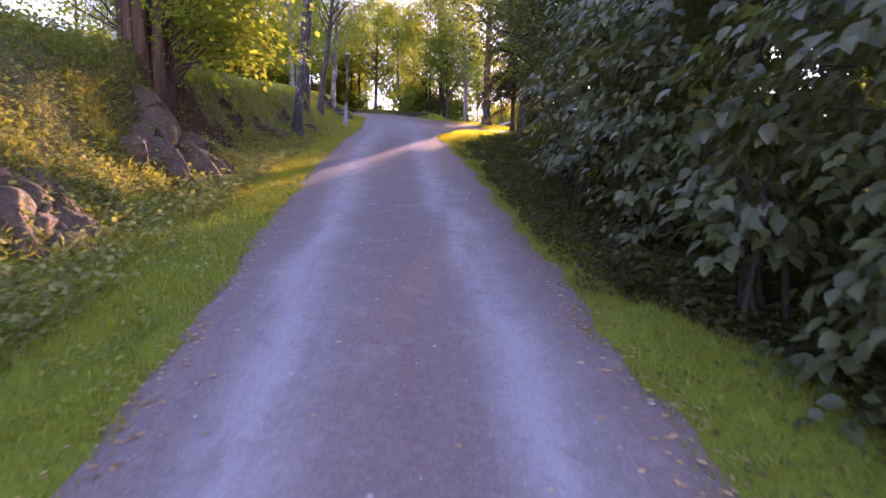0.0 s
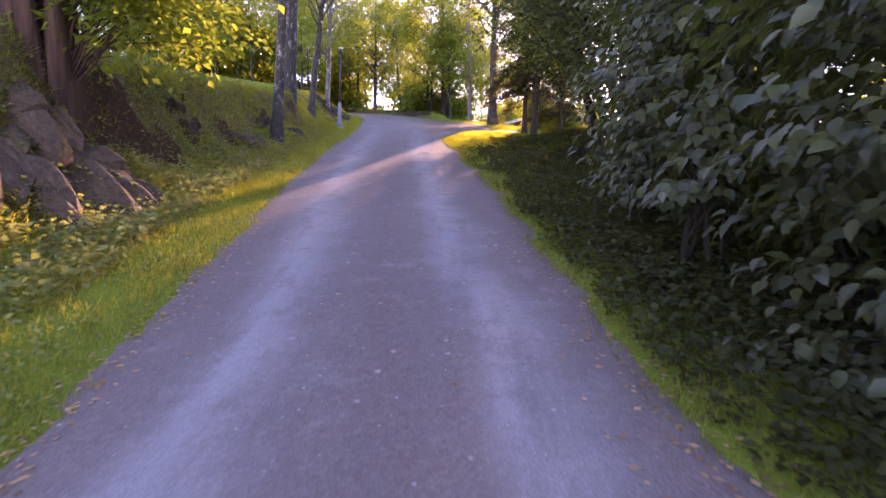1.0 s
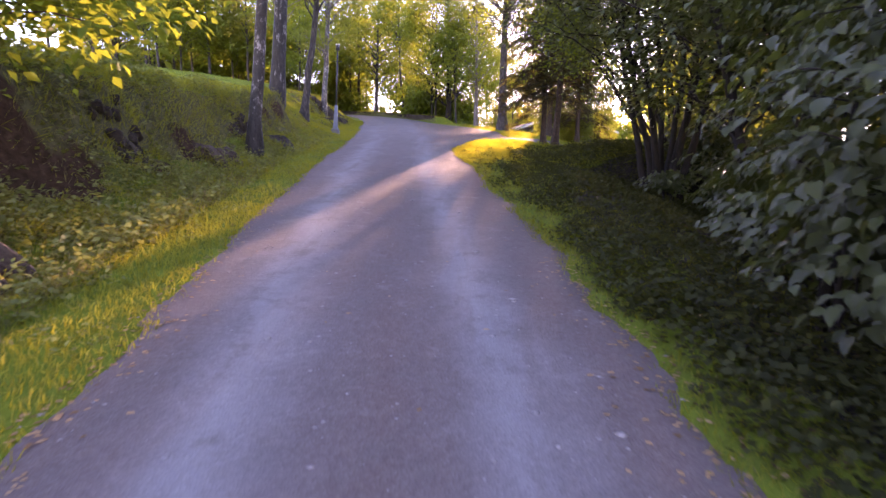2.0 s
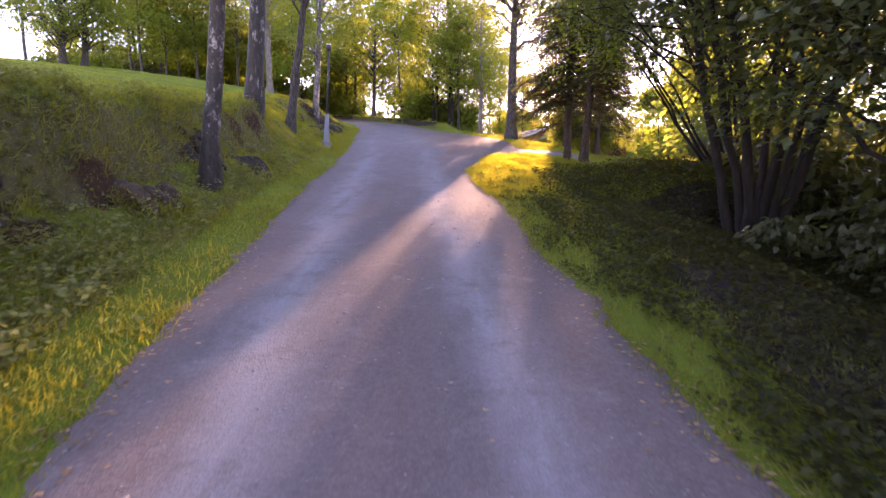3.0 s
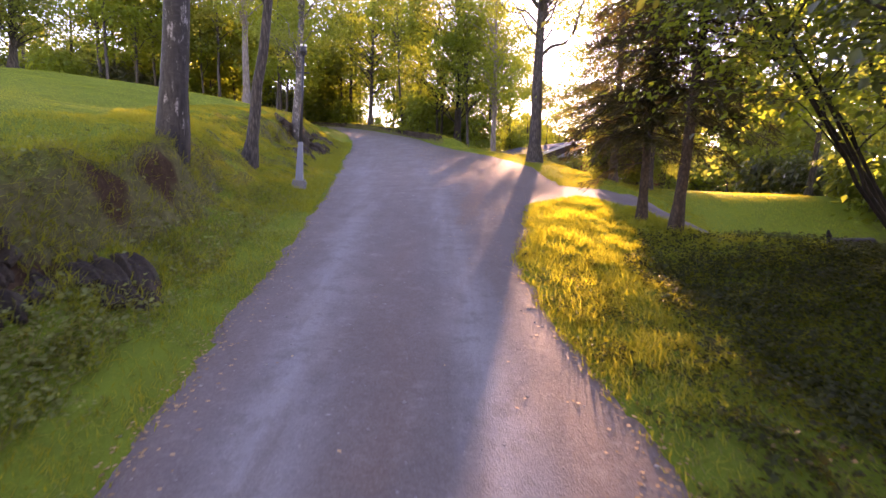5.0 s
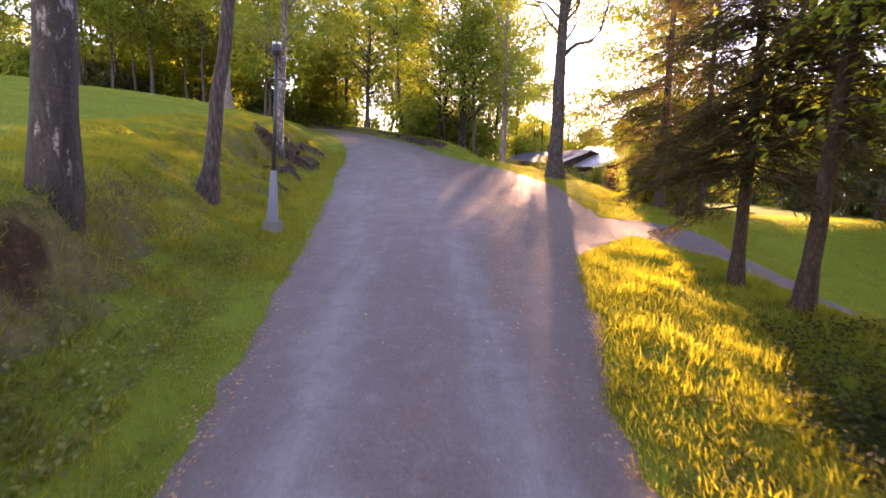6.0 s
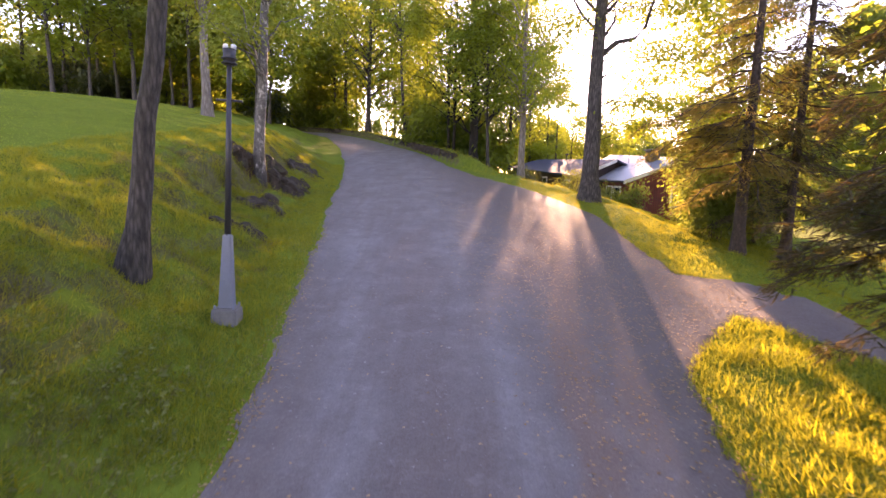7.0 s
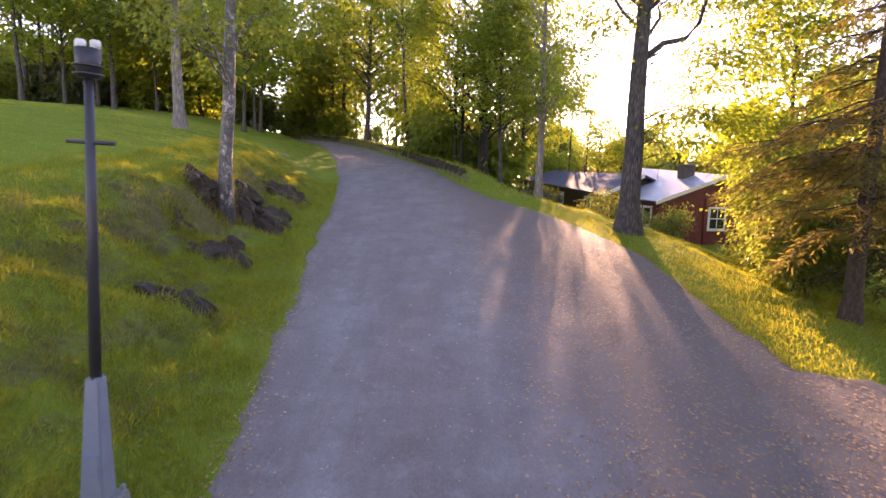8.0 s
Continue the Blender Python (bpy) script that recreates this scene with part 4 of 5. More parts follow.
def wood(n, x0, x1, y0, y1, gap=3.2, scale=(0.8, 1.15), only=None, kinds=WOODS):
    done = []
    for _ in range(n * 12):
        x, y = wood_rng.uniform(x0, x1), wood_rng.uniform(y0, y1)
        if in_road(x, y) > -2.5 or any(math.hypot(x - a, y - b) < gap for a, b in done) or (only and not only(x, y)):
            continue
        done.append((x, y))
        meshes, mat = kinds[int(wood_rng.integers(0, len(kinds)))]
        plant("woodland_tree", meshes, (M_BARK, mat), WOOD, on_ground(x, y, wood_rng.uniform(0, 360), wood_rng.uniform(*scale)), "broad-leaved woodland tree with a dark trunk", "tree", "wood behind the lawn and road")
        if len(done) == n:
            return


def undergrowth(n, x0, x1, y0, y1, only=None, big=1.0):
    for _ in range(n):
        x, y = wood_rng.uniform(x0, x1), wood_rng.uniform(y0, y1)
        if in_road(x, y) > -3.0 or (only and not only(x, y)):
            continue
        meshes, mat = UNDER[int(wood_rng.integers(0, len(UNDER)))]
        plant("woodland_bush", meshes, (M_BARK, mat), GREEN, on_ground(x, y, wood_rng.uniform(0, 360), big * wood_rng.uniform(0.6, 1.1)), "wild green bush growing under the woodland trees", "shrub", "bushes under the trees")


wood(20, -54, -16, 74, 98, kinds=HIGH[:1] + WOODS[:2])
wood(9, -26, 0, 88, 108, only=lambda x, y: x < -6 + (y - 88) * 0.1)
wood(26, -70, -20, 102, 118, 3.4, (0.5, 0.7), kinds=FAR)
wood(7, -40, -18, 0, 22, 5.5)
wood(11, 15, 38, 4, 58, 5.0)
wood(12, 24, 64, 62, 100, 5.0, (0.7, 0.95), kinds=FAR)
wood(12, -12, 100, 128, 160, 5.0, (0.7, 0.9), kinds=FAR)
wood(36, 8, 66, 108, 128, 3.4, (0.52, 0.66), kinds=FAR[:1])
undergrowth(56, -60, -16, 90, 108, big=1.5)
undergrowth(8, -54, -42, 76, 92, big=1.2)
undergrowth(11, -26, 0, 94, 112, only=lambda x, y: x < -6 + (y - 88) * 0.1)
undergrowth(30, -7, 5, 74, 90, only=lambda x, y: x < 1, big=1.25)
wood(7, -52, -18, 90, 101, 3.2, (0.7, 0.9), kinds=FAR[1:])
undergrowth(16, 12.0, 30, 18, 60, only=lambda x, y: x > 10.5 + (y - 44) * 0.12)
undergrowth(20, 8, 70, 92, 120, big=1.3)
# bushes added as a dark backdrop to blacken the shaded hollow
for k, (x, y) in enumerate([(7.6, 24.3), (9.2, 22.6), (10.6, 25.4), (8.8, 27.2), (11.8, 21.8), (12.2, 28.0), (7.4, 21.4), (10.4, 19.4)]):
    plant("woodland_bush", UNDER[1][0], (M_BARK_DARK, M_LEAF_DARK), GREEN, on_ground(x, y, 47 * k, 0.62 + 0.07 * (k % 3)), "dark green bush added as backdrop to the shaded hollow", "shrub", "bushes in the hollow")


# ---- lamp post ----
def lamp_post():
    root = thing("lamp_post", pose(-7.53, 37.9, gz(-7.53, 37.9) - 0.05, 0, 2.6, 4), "dark lamp post on a grey steel sleeve and concrete block", "lamp post")
    part("concrete_block", box((0.48, 0.48, 0.34), (0, 0, 0), 0.03, 0.92), M_CONCRETE, root, "rough square concrete block")
    sleeve = part("sleeve", box((0.26, 0.26, 1.4), (0, 0, 0.33), 0.02, 0.58), M_GALV, root, "tapered grey-blue steel sleeve")
    part("hatch", box((0.15, 0.02, 0.3), (0, -0.122, 0.6), 0.004), M_GALV, sleeve)
    for sx in (-1, 1):
        for sy in (-1, 1):
            part("bolt", rod(0.022, 0.022, 0.07, (sx * 0.17, sy * 0.17, 0.33), 8), M_GALV, root)
    part("pole", rod(0.058, 0.042, 3.1, (0, 0, 1.70)), M_POLE, root)
    bar = rod(0.022, 0.022, 0.46, (0, 0, -0.22), 8)
    bmesh.ops.rotate(bar, verts=bar.verts, cent=(0, 0, 0), matrix=Matrix.Rotation(radians(90), 3, 'Y'))
    bmesh.ops.translate(bar, verts=bar.verts, vec=(0, 0, 4.15))
    part("ladder_bar", bar, M_POLE, root)
    head = part("lamp_head", rod(0.10, 0.115, 0.28, (0, 0, 4.76), 18, 0.01), M_POLE, root, "dark ribbed lamp head")
    for z in (4.78, 4.86):
        part("collar", rod(0.135, 0.135, 0.025, (0, 0, z), 18, 0.006), M_POLE, head)
    for x in (-0.07, 0.07):
        part("white_cap", rod(0.05, 0.045, 0.09, (x, 0, 5.03), 14, 0.01), M_OPAL, head, "small white cap")


lamp_post()


# ---- house ----
def slab(corners, thick):
    """A roof plane: four corners, thickened downwards."""
    bm = bmesh.new()
    up = [bm.verts.new(c) for c in corners]
    dn = [bm.verts.new((c[0], c[1], c[2] - thick)) for c in corners]
    bm.faces.new(up)
    bm.faces.new(dn[::-1])
    for i in range(4):
        j = (i + 1) % 4
        bm.faces.new((up[i], dn[i], dn[j], up[j]))
    bmesh.ops.recalc_face_normals(bm, faces=bm.faces)
    return bm


def prism(w0, w1, d0, d1, eave, ridge):
    """Walls under a gable: x from w0 to w1, y from d0 to d1."""
    bm = bmesh.new()
    mid = (w0 + w1) / 2
    rings = []
    for y in (d0, d1):
        rings.append([bm.verts.new(p) for p in ((w0, y, -0.6), (w1, y, -0.6), (w1, y, eave), (mid, y, ridge), (w0, y, eave))])
    bm.faces.new(rings[0])
    bm.faces.new(rings[1][::-1])
    for i in range(5):
        j = (i + 1) % 5
        bm.faces.new((rings[0][i], rings[1][i], rings[1][j], rings[0][j]))
    bmesh.ops.recalc_face_normals(bm, faces=bm.faces)
    return bm


def window(root, m, w, h, cols, rows):
    fr = part("window", box((w + 0.2, 0.06, h + 0.2), (0, -0.03, -0.1), 0.006), M_WHITE, root, "white-framed window")
    fr.matrix_local = m
    cw, ch = w / cols, h / rows
    for i in range(cols):
        for j in range(rows):
            part("pane", box((cw - 0.06, 0.02, ch - 0.06), (-w / 2 + (i + 0.5) * cw, -0.065, j * ch + 0.03)), M_GLASS, fr)
    part("sill", box((w + 0.3, 0.12, 0.04), (0, -0.1, -0.14), 0.006), M_WHITE, fr)


def house():
    turn = math.degrees(math.atan2(0.17, 0.985))
    root = thing("house", pose(8.9, 64.2, 5.45, 0, 0, turn), "low red timber house with grey metal roofs below the road", "house")
    part("wall", prism(0, 8.0, 0, 6.4, 2.65, 4.1), M_RED, root, "dark red painted board walls")
    inside = pose(8.9, 64.2, 5.45, 0, 0, turn).inverted()

    def at_place(x, y, z):
        return inside @ Vector((x, y, z))
    # the long wing: eave and ridge from its near to its far end
    e0, e1, r0, r1 = (6.0, 66.0, 8.45), (3.25, 84.0, 9.25), (9.4, 68.2, 9.75), (6.5, 85.0, 10.15)
    f0, f1 = (12.4, 69.2, 8.6), (9.6, 86.0, 9.3)
    bm = bmesh.new()
    top = [bm.verts.new(at_place(p[0] + dx, p[1] + dy, p[2] - 0.16)) for p, dx, dy in ((e0, 0.7, 0.5), (r0, 0.0, 0.4), (f0, -0.5, 0.3), (f1, -0.5, -0.4), (r1, 0.0, -0.4), (e1, 0.7, -0.4))]
    low = [bm.verts.new((v.co.x, v.co.y, -0.6)) for v in top]
    bm.faces.new(top)
    bm.faces.new(low[::-1])
    for i in range(6):
        j = (i + 1) % 6
        bm.faces.new((top[i], low[i], low[j], top[j]))
    bmesh.ops.recalc_face_normals(bm, faces=bm.faces)
    part("wing_wall", bm, M_DARKWOOD, root, "dark stained board walls")
    roof = part("roof", slab([(-0.5, -0.45, 2.72), (-0.5, 7.4, 2.95), (4.0, 10.6, 4.95), (4.0, -0.45, 4.35)], 0.12), M_ROOF, root, "grey sheet metal roof slope")
    part("roof", slab([(4.0, -0.45, 4.35), (4.0, 10.6, 4.95), (8.5, 10.6, 3.2), (8.5, -0.45, 2.72)], 0.12), M_ROOF, root, "grey sheet metal roof slope")
    wing = part("wing_roof", slab([at_place(*p) for p in (e0, e1, r1, r0)], 0.12), M_ROOF_BLUE, root, "blue-grey metal roof of the long wing")
    part("wing_roof", slab([at_place(*p) for p in (r0, r1, f1, f0)], 0.12), M_ROOF_BLUE, root, "blue-grey metal roof of the long wing")
    # barge boards along the gables
    wing_front = [(at_place(*e0) + Vector((0, -0.02, 0.02))), (at_place(*r0) + Vector((0, -0.02, 0.02)))]
    main_front = [Vector((-0.5, -0.48, 2.74)), Vector((4.0, -0.48, 4.37)), Vector((8.5, -0.48, 2.74))]
    for pts, own in ((main_front, roof), (wing_front, wing)):
        for p, q in zip(pts, pts[1:]):
            part("barge_board", slab([p + Vector((0, -0.03, 0)), p, q, q + Vector((0, -0.03, 0))], 0.24), M_WHITE, own, "pale painted barge board")
    part("gutter", box((0.1, 7.6, 0.1), (-0.55, 3.3, 2.6), 0.02), M_POLE, roof)
    ch = part("chimney", box((0.75, 0.75, 1.1), (3.2, 2.4, 3.85), 0.015), M_BRICK, root, "dark square chimney")
    part("chimney_cap", box((0.95, 0.95, 0.1), (3.2, 2.4, 4.95), 0.015), M_CONCRETE, ch)
    p = at_place(7.6, 77.0, 9.6)
    vent = part("vent_pipe", rod(0.06, 0.06, 0.75, (p.x, p.y, p.z), 10), M_POLE, wing)
    part("vent_hood", rod(0.18, 0.12, 0.14, (p.x, p.y, p.z + 0.74), 10), M_POLE, vent)
    part("aerial", rod(0.02, 0.012, 1.1, (2.5, 4.5, 3.8), 6), M_POLE, roof)
    window(root, pose(3.9, 0, 1.05), 1.0, 1.25, 2, 2)
    for y in (1.2, 2.4):
        window(root, pose(0, y, 1.25, 0, 0, -90), 0.8, 1.0, 1, 1)
    a, b = at_place(6.7, 66.5, 0), at_place(3.95, 83.6, 0)
    for k in (0.2, 0.5, 0.8):
        p = a.lerp(b, k)
        window(root, pose(p.x, p.y, 1.7 + 0.6 * k, 0, 0, math.degrees(math.atan2(b.y - a.y, b.x - a.x)) - 180), 1.0, 0.8, 2, 1)
    part("down_pipe", rod(0.04, 0.04, 2.9, (3.05, -0.06, 0.0), 8), M_RED, root)
    part("plinth", box((8.1, 0.12, 0.5), (4.0, -0.03, -0.55), 0.01), M_CONCRETE, root, "grey concrete plinth")


house()
for k, (x, y, h, w, mat) in enumerate([(4.5, 60.6, 2.0, 1.3, M_WEED), (5.8, 59.6, 1.3, 1.0, M_WEED), (7.25, 58.4, 2.2, 0.75, M_LEAF_BIRCH), (2.4, 68.5, 1.4, 1.3, M_LEAF_DARK)]):
    plant("garden_shrub", shrub_meshes(80 + k, h, w, 8, 50, 40, 0.14, 0.22, 0.5, 0.5), (M_BARK, mat), GREEN, on_ground(x, y), "rounded garden shrub in front of the house", "shrub", "garden shrubs by the house")
for k, (x, y, h, w) in enumerate([(8.0, 52.2, 5.0, 1.2), (6.7, 48.2, 3.6, 1.0), (9.4, 50.2, 3.4, 1.2), (11.6, 52.5, 5.6, 1.6)]):
    plant("conifer_bush", shrub_meshes(90 + k, h, w, 8, 120, 60, 0.18, 0.3, 0.45, 0.4), (M_SPRUCE_BARK, M_LEAF_BIRCH), GREEN, on_ground(x, y), "tall yellow-green conifer bush on the slope", "shrub", "conifer bushes on the slope")


# ---- rocks ----
def rock_block(k):
    """An angular block: a ball cut flat by a dozen planes, its faces rough."""
    rng = np.random.default_rng(700 + k)
    bm = bmesh.new()
    bmesh.ops.create_icosphere(bm, subdivisions=4, radius=1.0)
    v = np.array([w.co for w in bm.verts])
    for _ in range(13):
        n = rng.normal(0, 1, 3)
        n /= np.linalg.norm(n)
        over = np.clip(v @ n - rng.uniform(0.48, 0.72), 0, None)
        v -= over[:, None] * n
    p = v * 2.6 + k * 7
    rough = value_noise(p[:, 0] + p[:, 2] * 0.7, p[:, 1] - p[:, 2] * 0.6, 5) * 0.05 + value_noise(p[:, 0] * 2.7 + p[:, 2] * 2, p[:, 1] * 2.7 - p[:, 2] * 1.7, 6) * 0.035
    v *= 1 + rough[:, None] / (np.linalg.norm(v, axis=1)[:, None] + 0.1)
    for w, c in zip(bm.verts, v):
        w.co = c
    me = bpy.data.meshes.new("rock")
    bm.to_mesh(me)
    bm.free()
    return me, v


def outcrop(k, cx, cy, a, b, high, label, mat):
    """Blocks bedded one behind the other, half buried in the slope."""
    root = thing("rock_outcrop", pose(cx, cy, gz(cx, cy)), label, "rock", "rocks in the bank")
    at_root = root.matrix_world.inverted()
    leaves = []
    for j in range(1 if k == 1 else int(9 + 20 * a * b)):
        r, ang = math.sqrt(rock_rng.uniform(0, 1)) * 0.85, rock_rng.uniform(0, 2 * math.pi)
        x, y = (cx + a * r * math.cos(ang), cy + b * r * math.sin(ang)) if k != 1 else (cx, cy)
        me, v = BLOCKS[int(rock_rng.integers(0, len(BLOCKS)))]
        size = (0.55 * high + (0.2 if k < 4 else 0.13)) * rock_rng.uniform(0.55, 1.15) * (1.15 if k == 1 else 1.0)
        m = pose(x, y, gz(x, y) - size * (0.15 if k < 4 else 0.3), rock_rng.normal(8, 9), rock_rng.normal(26, 9), rock_rng.normal(-28, 12)) @ Matrix.Diagonal((size * 1.55, size * 0.8, size * 0.85, 1))
        ob = new("rock", me)
        ob.parent = root
        ob.matrix_local = at_root @ m
        ob.material_slots[0].link = 'OBJECT'
        ob.material_slots[0].material = mat
        if k < 4 and k != 1:
            w = np.array([m @ Vector(c) for c in v[rock_rng.integers(0, len(v), 260)]])
            green = value_noise(w[:, 0] * 1.9, w[:, 1] * 1.9 + w[:, 2], 380 + k) + 0.5 * value_noise(w[:, 0] * 5.0, w[:, 1] * 5.0, 390 + k)
            leaves.append(w[green > 0.1])
    if leaves:
        at = np.concatenate(leaves) - np.array(root.matrix_world.translation) + rock_rng.normal(0, 0.02, (sum(map(len, leaves)), 3))
        mesh_part("creeper", fast_mesh("creeper", *blades(rock_rng, at, 0.09, 0.8, (-0.9, 0.4), 0.15)), M_WEED, root, "creeping leaves growing over the rock")


BLOCKS = [rock_block(k) for k in range(9)]
for me, _ in BLOCKS:
    me.materials.append(M_ROCK)
rock_rng = np.random.default_rng(404)
turf_rng = np.random.default_rng(77)
for k, e in enumerate(OUTCROPS):
    words = ["large fractured brown rock outcrop overgrown with leaves", "pale grey smooth rock face in the bank", "low reddish-brown rock half buried in the bank", "dark weathered stump-like rock in the bank"]
    outcrop(k, *e, words[k] if k < 4 else "dark bedded rock ledge breaking out of the grassy bank", M_ROCK if k < 4 else M_ROCK_DARK)

# ---- low retaining wall at the bend ----
wall = thing("retaining_wall", pose(0, 0, 0), "low dark stone retaining wall with grass on top", "wall", kind="structure")
wall_rng = random.Random(4)
stones = []
for k in range(8):
    bm = box((0.5 + 0.09 * k, 0.34, 0.17 + 0.015 * (k % 4)), (0, 0, 0), 0.035)
    for v in bm.verts:
        v.co += noise.noise_vector(v.co * 3.5 + Vector((k * 9, 0, 0))) * 0.06
    me = bpy.data.meshes.new("stone")
    bm.to_mesh(me)
    bm.free()
    me.materials.append(M_ROCK_DARK)
    stones.append(me)
line = [(-3.1, 65.6), (-4.6, 70.5), (-8.2, 78.0), (-12.0, 85.6), (-16.0, 91.5), (-24.0, 97.0)]
for (ax, ay), (bx, by) in zip(line, line[1:]):
    size = math.hypot(bx - ax, by - ay)
    for row in range(3):
        run = -0.3 + 0.3 * (row % 2)
        while run < size:
            k = wall_rng.randrange(8)
            run += 0.25 + 0.045 * k
            x, y = ax + (bx - ax) * run / size + 0.25, ay + (by - ay) * run / size
            run += 0.26 + 0.045 * k
            ob = new("stone", stones[k])
            ob.parent = wall
            ob.matrix_world = pose(x + wall_rng.uniform(-0.05, 0.05), y, float(road_z(y)) - 0.08 + 0.19 * row, wall_rng.uniform(-4, 4), wall_rng.uniform(-4, 4), math.degrees(math.atan2(by - ay, bx - ax)) + wall_rng.uniform(-6, 6))


# ---- rotten log on the rim of the hollow ----
log_thing = thing("fallen_log", on_ground(7.6, 31.3, 12), "dark rotten log lying in the grass", "log")
spine = np.stack([np.linspace(-0.75, 0.75, 9), 0.05 * np.sin(np.linspace(0, 4, 9)), 0.17 + 0.02 * np.cos(np.linspace(0, 7, 9)), np.array([0.02, 0.17, 0.2, 0.19, 0.21, 0.2, 0.18, 0.19, 0.02])], -1)
mesh_part("trunk", fast_mesh("trunk", *tubes([spine], 14), True), M_BARK_DARK, log_thing)
stub = np.array([(-0.55, 0, 0.25, 0.07), (-0.62, 0.05, 0.42, 0.06), (-0.64, 0.06, 0.55, 0.02)])
mesh_part("branch_stub", fast_mesh("branch_stub", *tubes([stub], 8), True), M_BARK_DARK, log_thing)


# ---- white fence in the trees ----
fence = thing("fence", on_ground(16.5, 35.0, -20), "white painted rail fence among the trees", "fence")
for x in (-2.4, -0.8, 0.8, 2.4):
    part("post", box((0.1, 0.1, 1.3), (x, 0, -0.2), 0.008), M_WHITE, fence)
for z in (0.35, 0.65, 0.95):
    part("rail", box((5.2, 0.035, 0.11), (0, -0.07, z), 0.006), M_WHITE, fence)

# ---- grass, weeds and litter ----


def scatter(n, x0, x1, y0, y1, out=0.02, keep=None):
    x, y = turf_rng.uniform(x0, x1, n), turf_rng.uniform(y0, y1, n)
    ok = in_road(x, y) < -out
    if keep is not None:
        ok &= keep(x, y)
    x, y = x[ok], y[ok]
    ok = turf_rng.uniform(0, 1, len(x)) > bare(x, y) * 0.8
    x, y = x[ok], y[ok]
    return np.stack([x, y, ground_z(x, y) - 0.01], -1)


def stuff(name, mesh_data, mat, label, category):
    return tagged(mesh_part(name, fast_mesh(name, *mesh_data), mat), label, category, kind="stuff")


def left_of(x, y):
    return np.interp(y, LEFT_Y, LEFT_X) - x


def clumpy(x, y, s=1.0, seed=31):
    return value_noise(x * s, y * s, seed) + 0.6 * value_noise(x * s * 2.7, y * s * 2.7, seed + 1) > turf_rng.uniform(-1.3, 0.7, len(x))


verge = scatter(210000, -12, 4, 14.0, 46, -0.12, keep=lambda x, y: (left_of(x, y) < 6) & (floor_in(x, y) < 0.1) & clumpy(x, y))
stuff("verge_grass", blades(turf_rng, verge, 0.13, 0.09, (0.3, 1.45), 0.2), M_GRASS, "long uneven green grass along the road edges and bank", "grass")
near = scatter(200000, -6.5, 3, 1.5, 17, -0.14, keep=lambda x, y: (left_of(x, y) < 3.5) & clumpy(x, y, 1.4) & ((left_of(x, y) > 0) | (turf_rng.uniform(0, 1, len(x)) < np.interp(y, [4, 8], [1.0, 0.6]))))
stuff("edge_grass", blades(turf_rng, near, 0.10, 0.09, (0.3, 1.45), 0.2), M_GRASS, "short tufted grass beside the gravel", "grass")
right = np.concatenate([scatter(60000, 4, 18, 26, 50, 0.05, keep=lambda x, y: floor_in(x, y) < 0.1), scatter(140000, -1, 6.5, 24, 40, -0.12, keep=lambda x, y: (floor_in(x, y) < 0.1) & clumpy(x, y, 1.2, 41)), scatter(45000, 0, 9, 40, 60, -0.12)])
stuff("meadow_grass", blades(turf_rng, right, 0.13, 0.09, (0.3, 1.4), 0.2), M_GRASS, "sunlit tufted grass around the spruces and drive", "grass")
lawn = scatter(190000, -34, -7, 20, 64, keep=lambda x, y: left_of(x, y) > 3.0)
stuff("lawn_grass", blades(turf_rng, lawn, 0.06, 0.16, (0.2, 1.3), 0.2), M_LAWN, "mown green lawn above the bank", "grass")
weeds = scatter(220000, -9.5, -3, 1.5, 36, 0.5, keep=lambda x, y: (left_of(x, y) > 0.9) & (left_of(x, y) < 5.5) & (stony(x, y) < 0.3) & clumpy(x, y, 0.8, 51) & clumpy(x, y, 2.3, 53) & (turf_rng.uniform(0, 1, len(x)) > 0.75 * step(21, 28, y)))
weeds[:, 2] += turf_rng.uniform(0.0, 1.0, len(weeds)) ** 2 * 0.3
stuff("bank_weeds", blades(turf_rng, weeds, 0.095, 0.7, (-0.6, 0.7), 0.15), M_WEED, "low leafy weeds covering the shaded bank", "ground cover")
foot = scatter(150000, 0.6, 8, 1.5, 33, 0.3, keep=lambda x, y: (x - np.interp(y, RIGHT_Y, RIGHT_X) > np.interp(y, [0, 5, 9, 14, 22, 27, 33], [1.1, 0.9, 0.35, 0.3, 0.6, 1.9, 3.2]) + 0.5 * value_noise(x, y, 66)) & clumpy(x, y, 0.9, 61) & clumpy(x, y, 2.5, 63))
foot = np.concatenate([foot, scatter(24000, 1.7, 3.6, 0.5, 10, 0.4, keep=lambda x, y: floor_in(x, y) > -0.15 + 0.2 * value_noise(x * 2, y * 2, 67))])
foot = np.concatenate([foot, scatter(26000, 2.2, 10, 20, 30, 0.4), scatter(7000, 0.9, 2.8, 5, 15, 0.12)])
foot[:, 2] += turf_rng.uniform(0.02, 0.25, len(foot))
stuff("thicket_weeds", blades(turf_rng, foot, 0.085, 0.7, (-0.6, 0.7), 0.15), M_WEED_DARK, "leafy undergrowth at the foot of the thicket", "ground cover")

crest = scatter(60000, -26, 2, 60, 98, 0.4, keep=lambda x, y: (x - np.interp(y, RIGHT_Y, RIGHT_X) < 3.6) & (x - np.interp(y, RIGHT_Y, RIGHT_X) > 0.55))
stuff("wall_grass", blades(turf_rng, crest, 0.24, 0.08, (0.3, 1.4), 0.2), M_GRASS, "long sunlit grass along the top of the low wall", "grass")

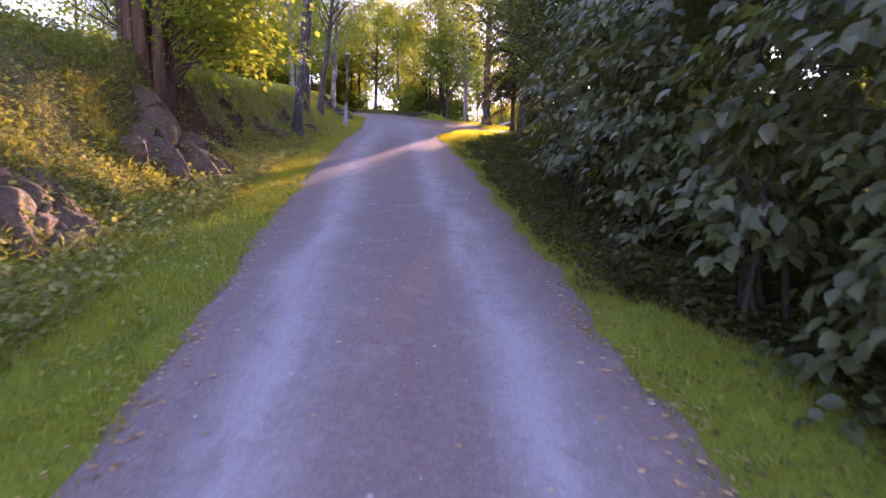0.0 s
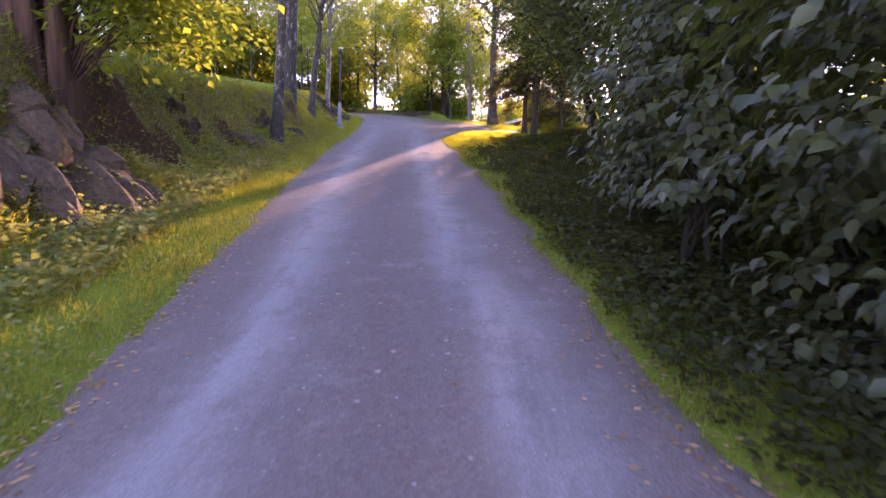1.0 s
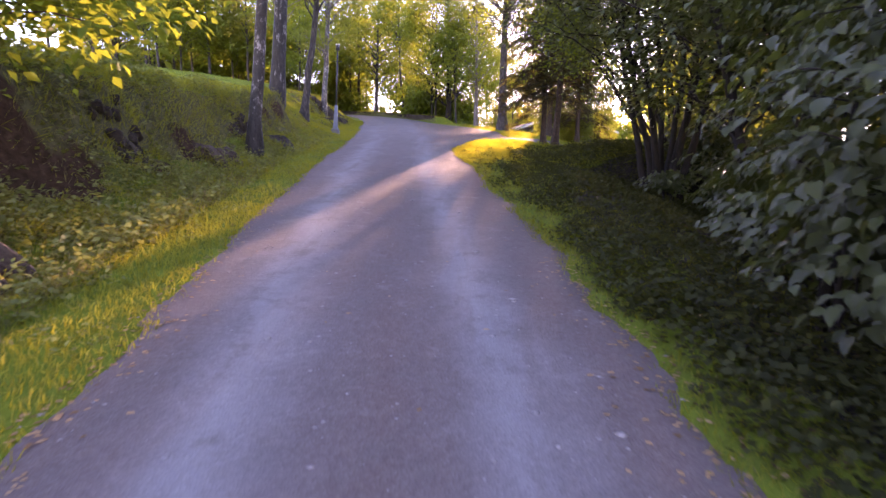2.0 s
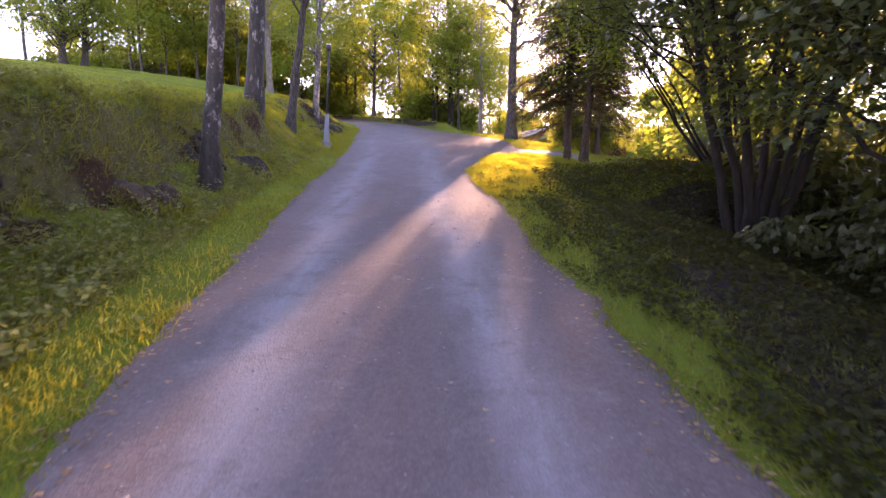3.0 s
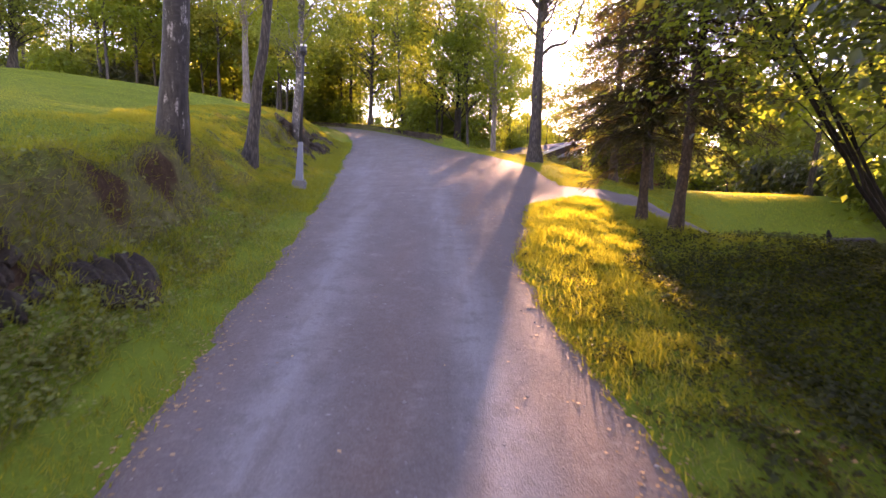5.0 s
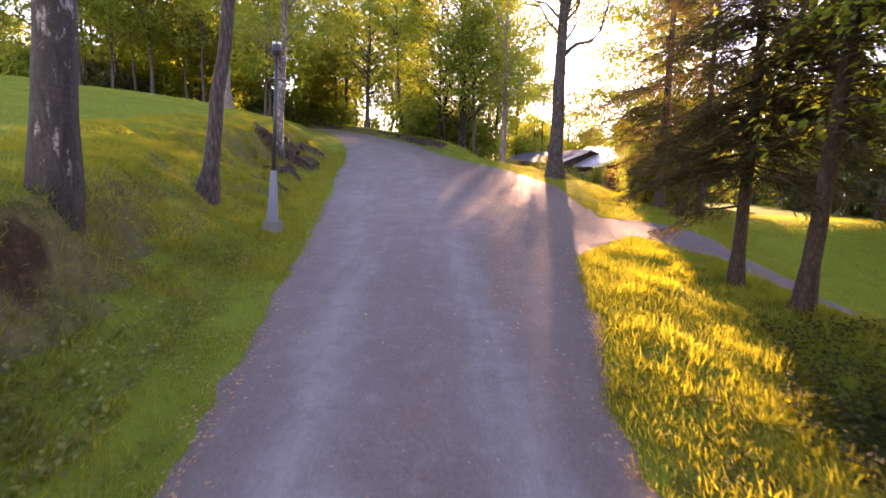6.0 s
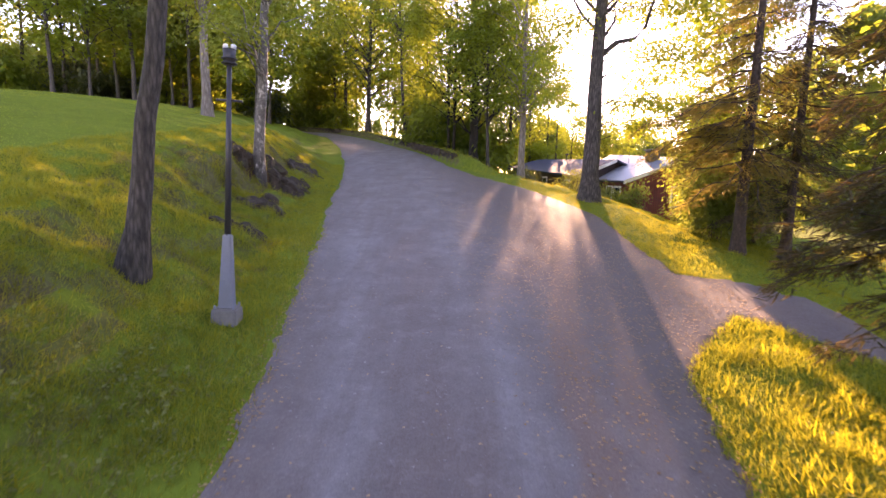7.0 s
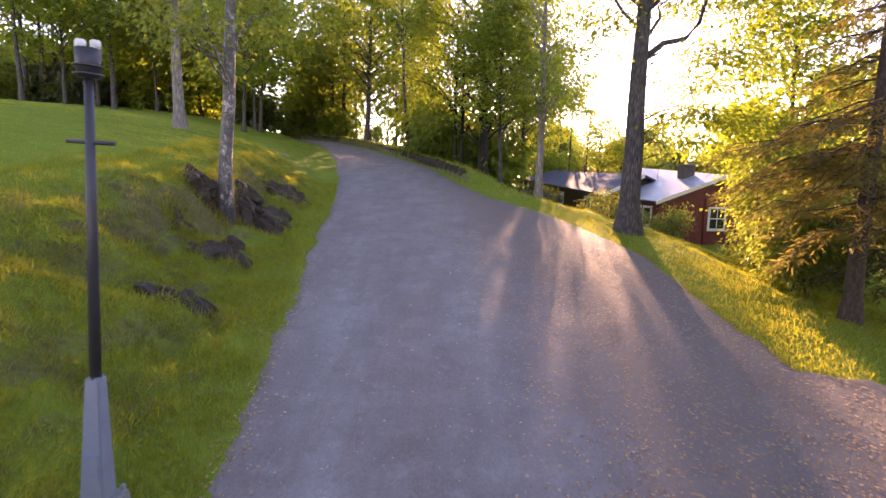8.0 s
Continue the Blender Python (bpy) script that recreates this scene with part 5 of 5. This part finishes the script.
rough = scatter(230000, -16, -6, 34, 62, 0.05, keep=lambda x, y: (left_of(x, y) > 0.1) & (left_of(x, y) < np.interp(y, BANK_Y, BANK_TOP) + 2.2) & (stony(x, y) < 0.3) & clumpy(x, y, 1.3, 81))
stuff("bank_grass", blades(turf_rng, rough, 0.15, 0.08, (0.2, 1.4), 0.2), M_GRASS, "rough uneven grass on the rocky bank", "grass")

hay = scatter(120000, -10, -4, 9, 36, 0.6, keep=lambda x, y: (left_of(x, y) > 1.0) & (left_of(x, y) < np.interp(y, BANK_Y, BANK_TOP) + 0.3) & clumpy(x, y, 1.1, 85) & clumpy(x, y, 2.8, 87))
hay = np.concatenate([hay, scatter(120000, -14, -6.5, 37, 60, 0.5, keep=lambda x, y: (left_of(x, y) > 0.9) & (left_of(x, y) < np.interp(y, BANK_Y, BANK_TOP) + 0.6) & (stony(x, y) < 0.4) & (value_noise(x * 1.3, y * 1.3, 88) + 0.6 * value_noise(x * 3.2, y * 3.2, 89) > 0.55))])
stuff("dry_grass", blades(turf_rng, hay, 0.19, 0.05, (0.0, 1.2), 0.2), M_HAY, "faded olive-brown grass on the shaded bank", "grass")

verge_weeds = scatter(60000, -9, -2, 2, 44, 0.12, keep=lambda x, y: (left_of(x, y) < 2.2) & (value_noise(x * 1.6, y * 1.6, 95) + 0.6 * value_noise(x * 4.0, y * 4.0, 96) > 0.25))
verge_weeds[:, 2] += turf_rng.uniform(0.02, 0.12, len(verge_weeds))
stuff("verge_weeds", blades(turf_rng, verge_weeds, 0.06, 0.6, (-0.4, 0.8), 0.15), M_WEED, "small leafy weeds scattered through the verge grass", "ground cover")

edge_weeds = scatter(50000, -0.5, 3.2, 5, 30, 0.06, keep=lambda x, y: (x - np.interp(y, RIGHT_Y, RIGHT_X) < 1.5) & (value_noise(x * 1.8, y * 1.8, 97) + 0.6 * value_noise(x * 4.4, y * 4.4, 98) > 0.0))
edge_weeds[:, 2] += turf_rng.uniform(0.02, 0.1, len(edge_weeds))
stuff("edge_weeds", blades(turf_rng, edge_weeds, 0.055, 0.6, (-0.4, 0.8), 0.15), M_WEED_DARK, "small weeds with shade in their colour along the road edge", "ground cover")
old_hay = scatter(40000, -0.5, 3.4, 4, 32, 0.03, keep=lambda x, y: (x - np.interp(y, RIGHT_Y, RIGHT_X) < 1.8) & clumpy(x, y, 1.5, 99))
stuff("edge_hay", blades(turf_rng, old_hay, 0.10, 0.06, (0.0, 1.1), 0.2), M_HAY, "faded short grass along the shaded road edge", "grass")

# long tufts over the lip of the bank and round the rocks
tufts = scatter(60000, -11, -5, 8, 34, 0.5, keep=lambda x, y: (np.abs(left_of(x, y) - np.interp(y, BANK_Y, BANK_TOP)) < 0.7) & clumpy(x, y, 1.6, 71))
round_rocks = [scatter(2600, cx - 1.5 * a, cx + 1.5 * a, cy - 1.5 * b, cy + 1.5 * b, 0.3, keep=lambda x, y: (stony(x, y) > -0.35) & (stony(x, y) < 0.5) & clumpy(x, y, 3.0, 76)) for cx, cy, a, b, _ in OUTCROPS]
tussocks = scatter(110000, -14, -5, 20, 58, 0.4, keep=lambda x, y: (left_of(x, y) > 0.9) & (left_of(x, y) < np.interp(y, BANK_Y, BANK_TOP) + 0.3) & (stony(x, y) < 0.35) & (value_noise(x * 1.9, y * 1.9, 73) + 0.5 * value_noise(x * 4.5, y * 4.5, 74) > 0.2))
meadow = scatter(40000, -0.6, 6.5, 25, 40, 0.25, keep=lambda x, y: (floor_in(x, y) < 0) & (value_noise(x * 1.7, y * 1.7, 78) + 0.5 * value_noise(x * 4.1, y * 4.1, 79) > 0.3))
tufts = np.concatenate([tufts, tussocks, meadow, *round_rocks])
stuff("grass_tufts", blades(turf_rng, tufts, 0.28, 0.05, (0.1, 1.3), 0.2), M_GRASS, "long drooping grass tufts over the bank and rocks", "grass")

x, y = turf_rng.uniform(-10, 4, 100000), turf_rng.uniform(1, 62, 100000)
ok = (in_road(x, y) > -0.15) & (turf_rng.uniform(0, 1, 100000) < np.where(in_road(x, y) < 0.25, 0.98, np.where(in_road(x, y) < 0.6, 0.10, 0.006)) + 0.9 * step(32, 38, y) * step(3.4, 6.0, -left_of(x, y)) + 0.45 * swept(x, y) + 0.015 * step(30, 36, y))
litter = np.stack([x[ok], y[ok], np.maximum(road_surface(x[ok], y[ok]), ground_z(x[ok], y[ok])) + 0.006], -1)
stuff("leaf_litter", blades(turf_rng, litter, 0.062, 0.65, (-0.01, 0.04), 0.012, turn=0.03), M_DRY, "dry fallen leaves scattered on the gravel", "leaf litter")


x, y = turf_rng.uniform(0.9, 5.0, 9000), turf_rng.uniform(0.5, 26, 9000)
ok = in_road(x, y) < -0.1
under = np.stack([x[ok], y[ok], np.maximum(ground_z(x[ok], y[ok]), ground_z(x[ok], y[ok]) + np.clip(floor_in(x[ok], y[ok]) * 0.08, -0.15, 0.012)) + 0.012], -1)
stuff("shade_litter", blades(turf_rng, under, 0.055, 0.65, (-0.15, 0.3), 0.05, turn=0.3), M_LITTER, "old brown leaves under the thicket", "leaf litter")


def pebbles(n):
    x, y = turf_rng.uniform(-10, 4, n), turf_rng.uniform(1, 56, n)
    ok = in_road(x, y) > -0.12
    x, y = x[ok], y[ok]
    s = 0.006 + np.minimum(turf_rng.exponential(0.008, len(x)), 0.04)
    base = np.array([(1, 0, 0), (0.2, 1, 0), (-1, 0.2, 0), (0, -0.9, 0), (0.1, 0.1, 0.28), (0, 0, -0.5)])
    c = np.stack([x, y, np.maximum(road_surface(x, y), ground_z(x, y)) + 0.002], -1)
    v = c[:, None] + base[None] * s[:, None, None] * turf_rng.uniform(0.6, 1.3, (len(x), 6, 1))
    tri = np.array([(0, 1, 4), (1, 2, 4), (2, 3, 4), (3, 0, 4), (1, 0, 5), (2, 1, 5), (3, 2, 5), (0, 3, 5)])
    return v.reshape(-1, 3), (np.arange(len(x))[:, None, None] * 6 + tri[None]).reshape(-1, 3)


stuff("loose_gravel", pebbles(9000), M_STONE, "loose pale stones lying on the gravel", "gravel")
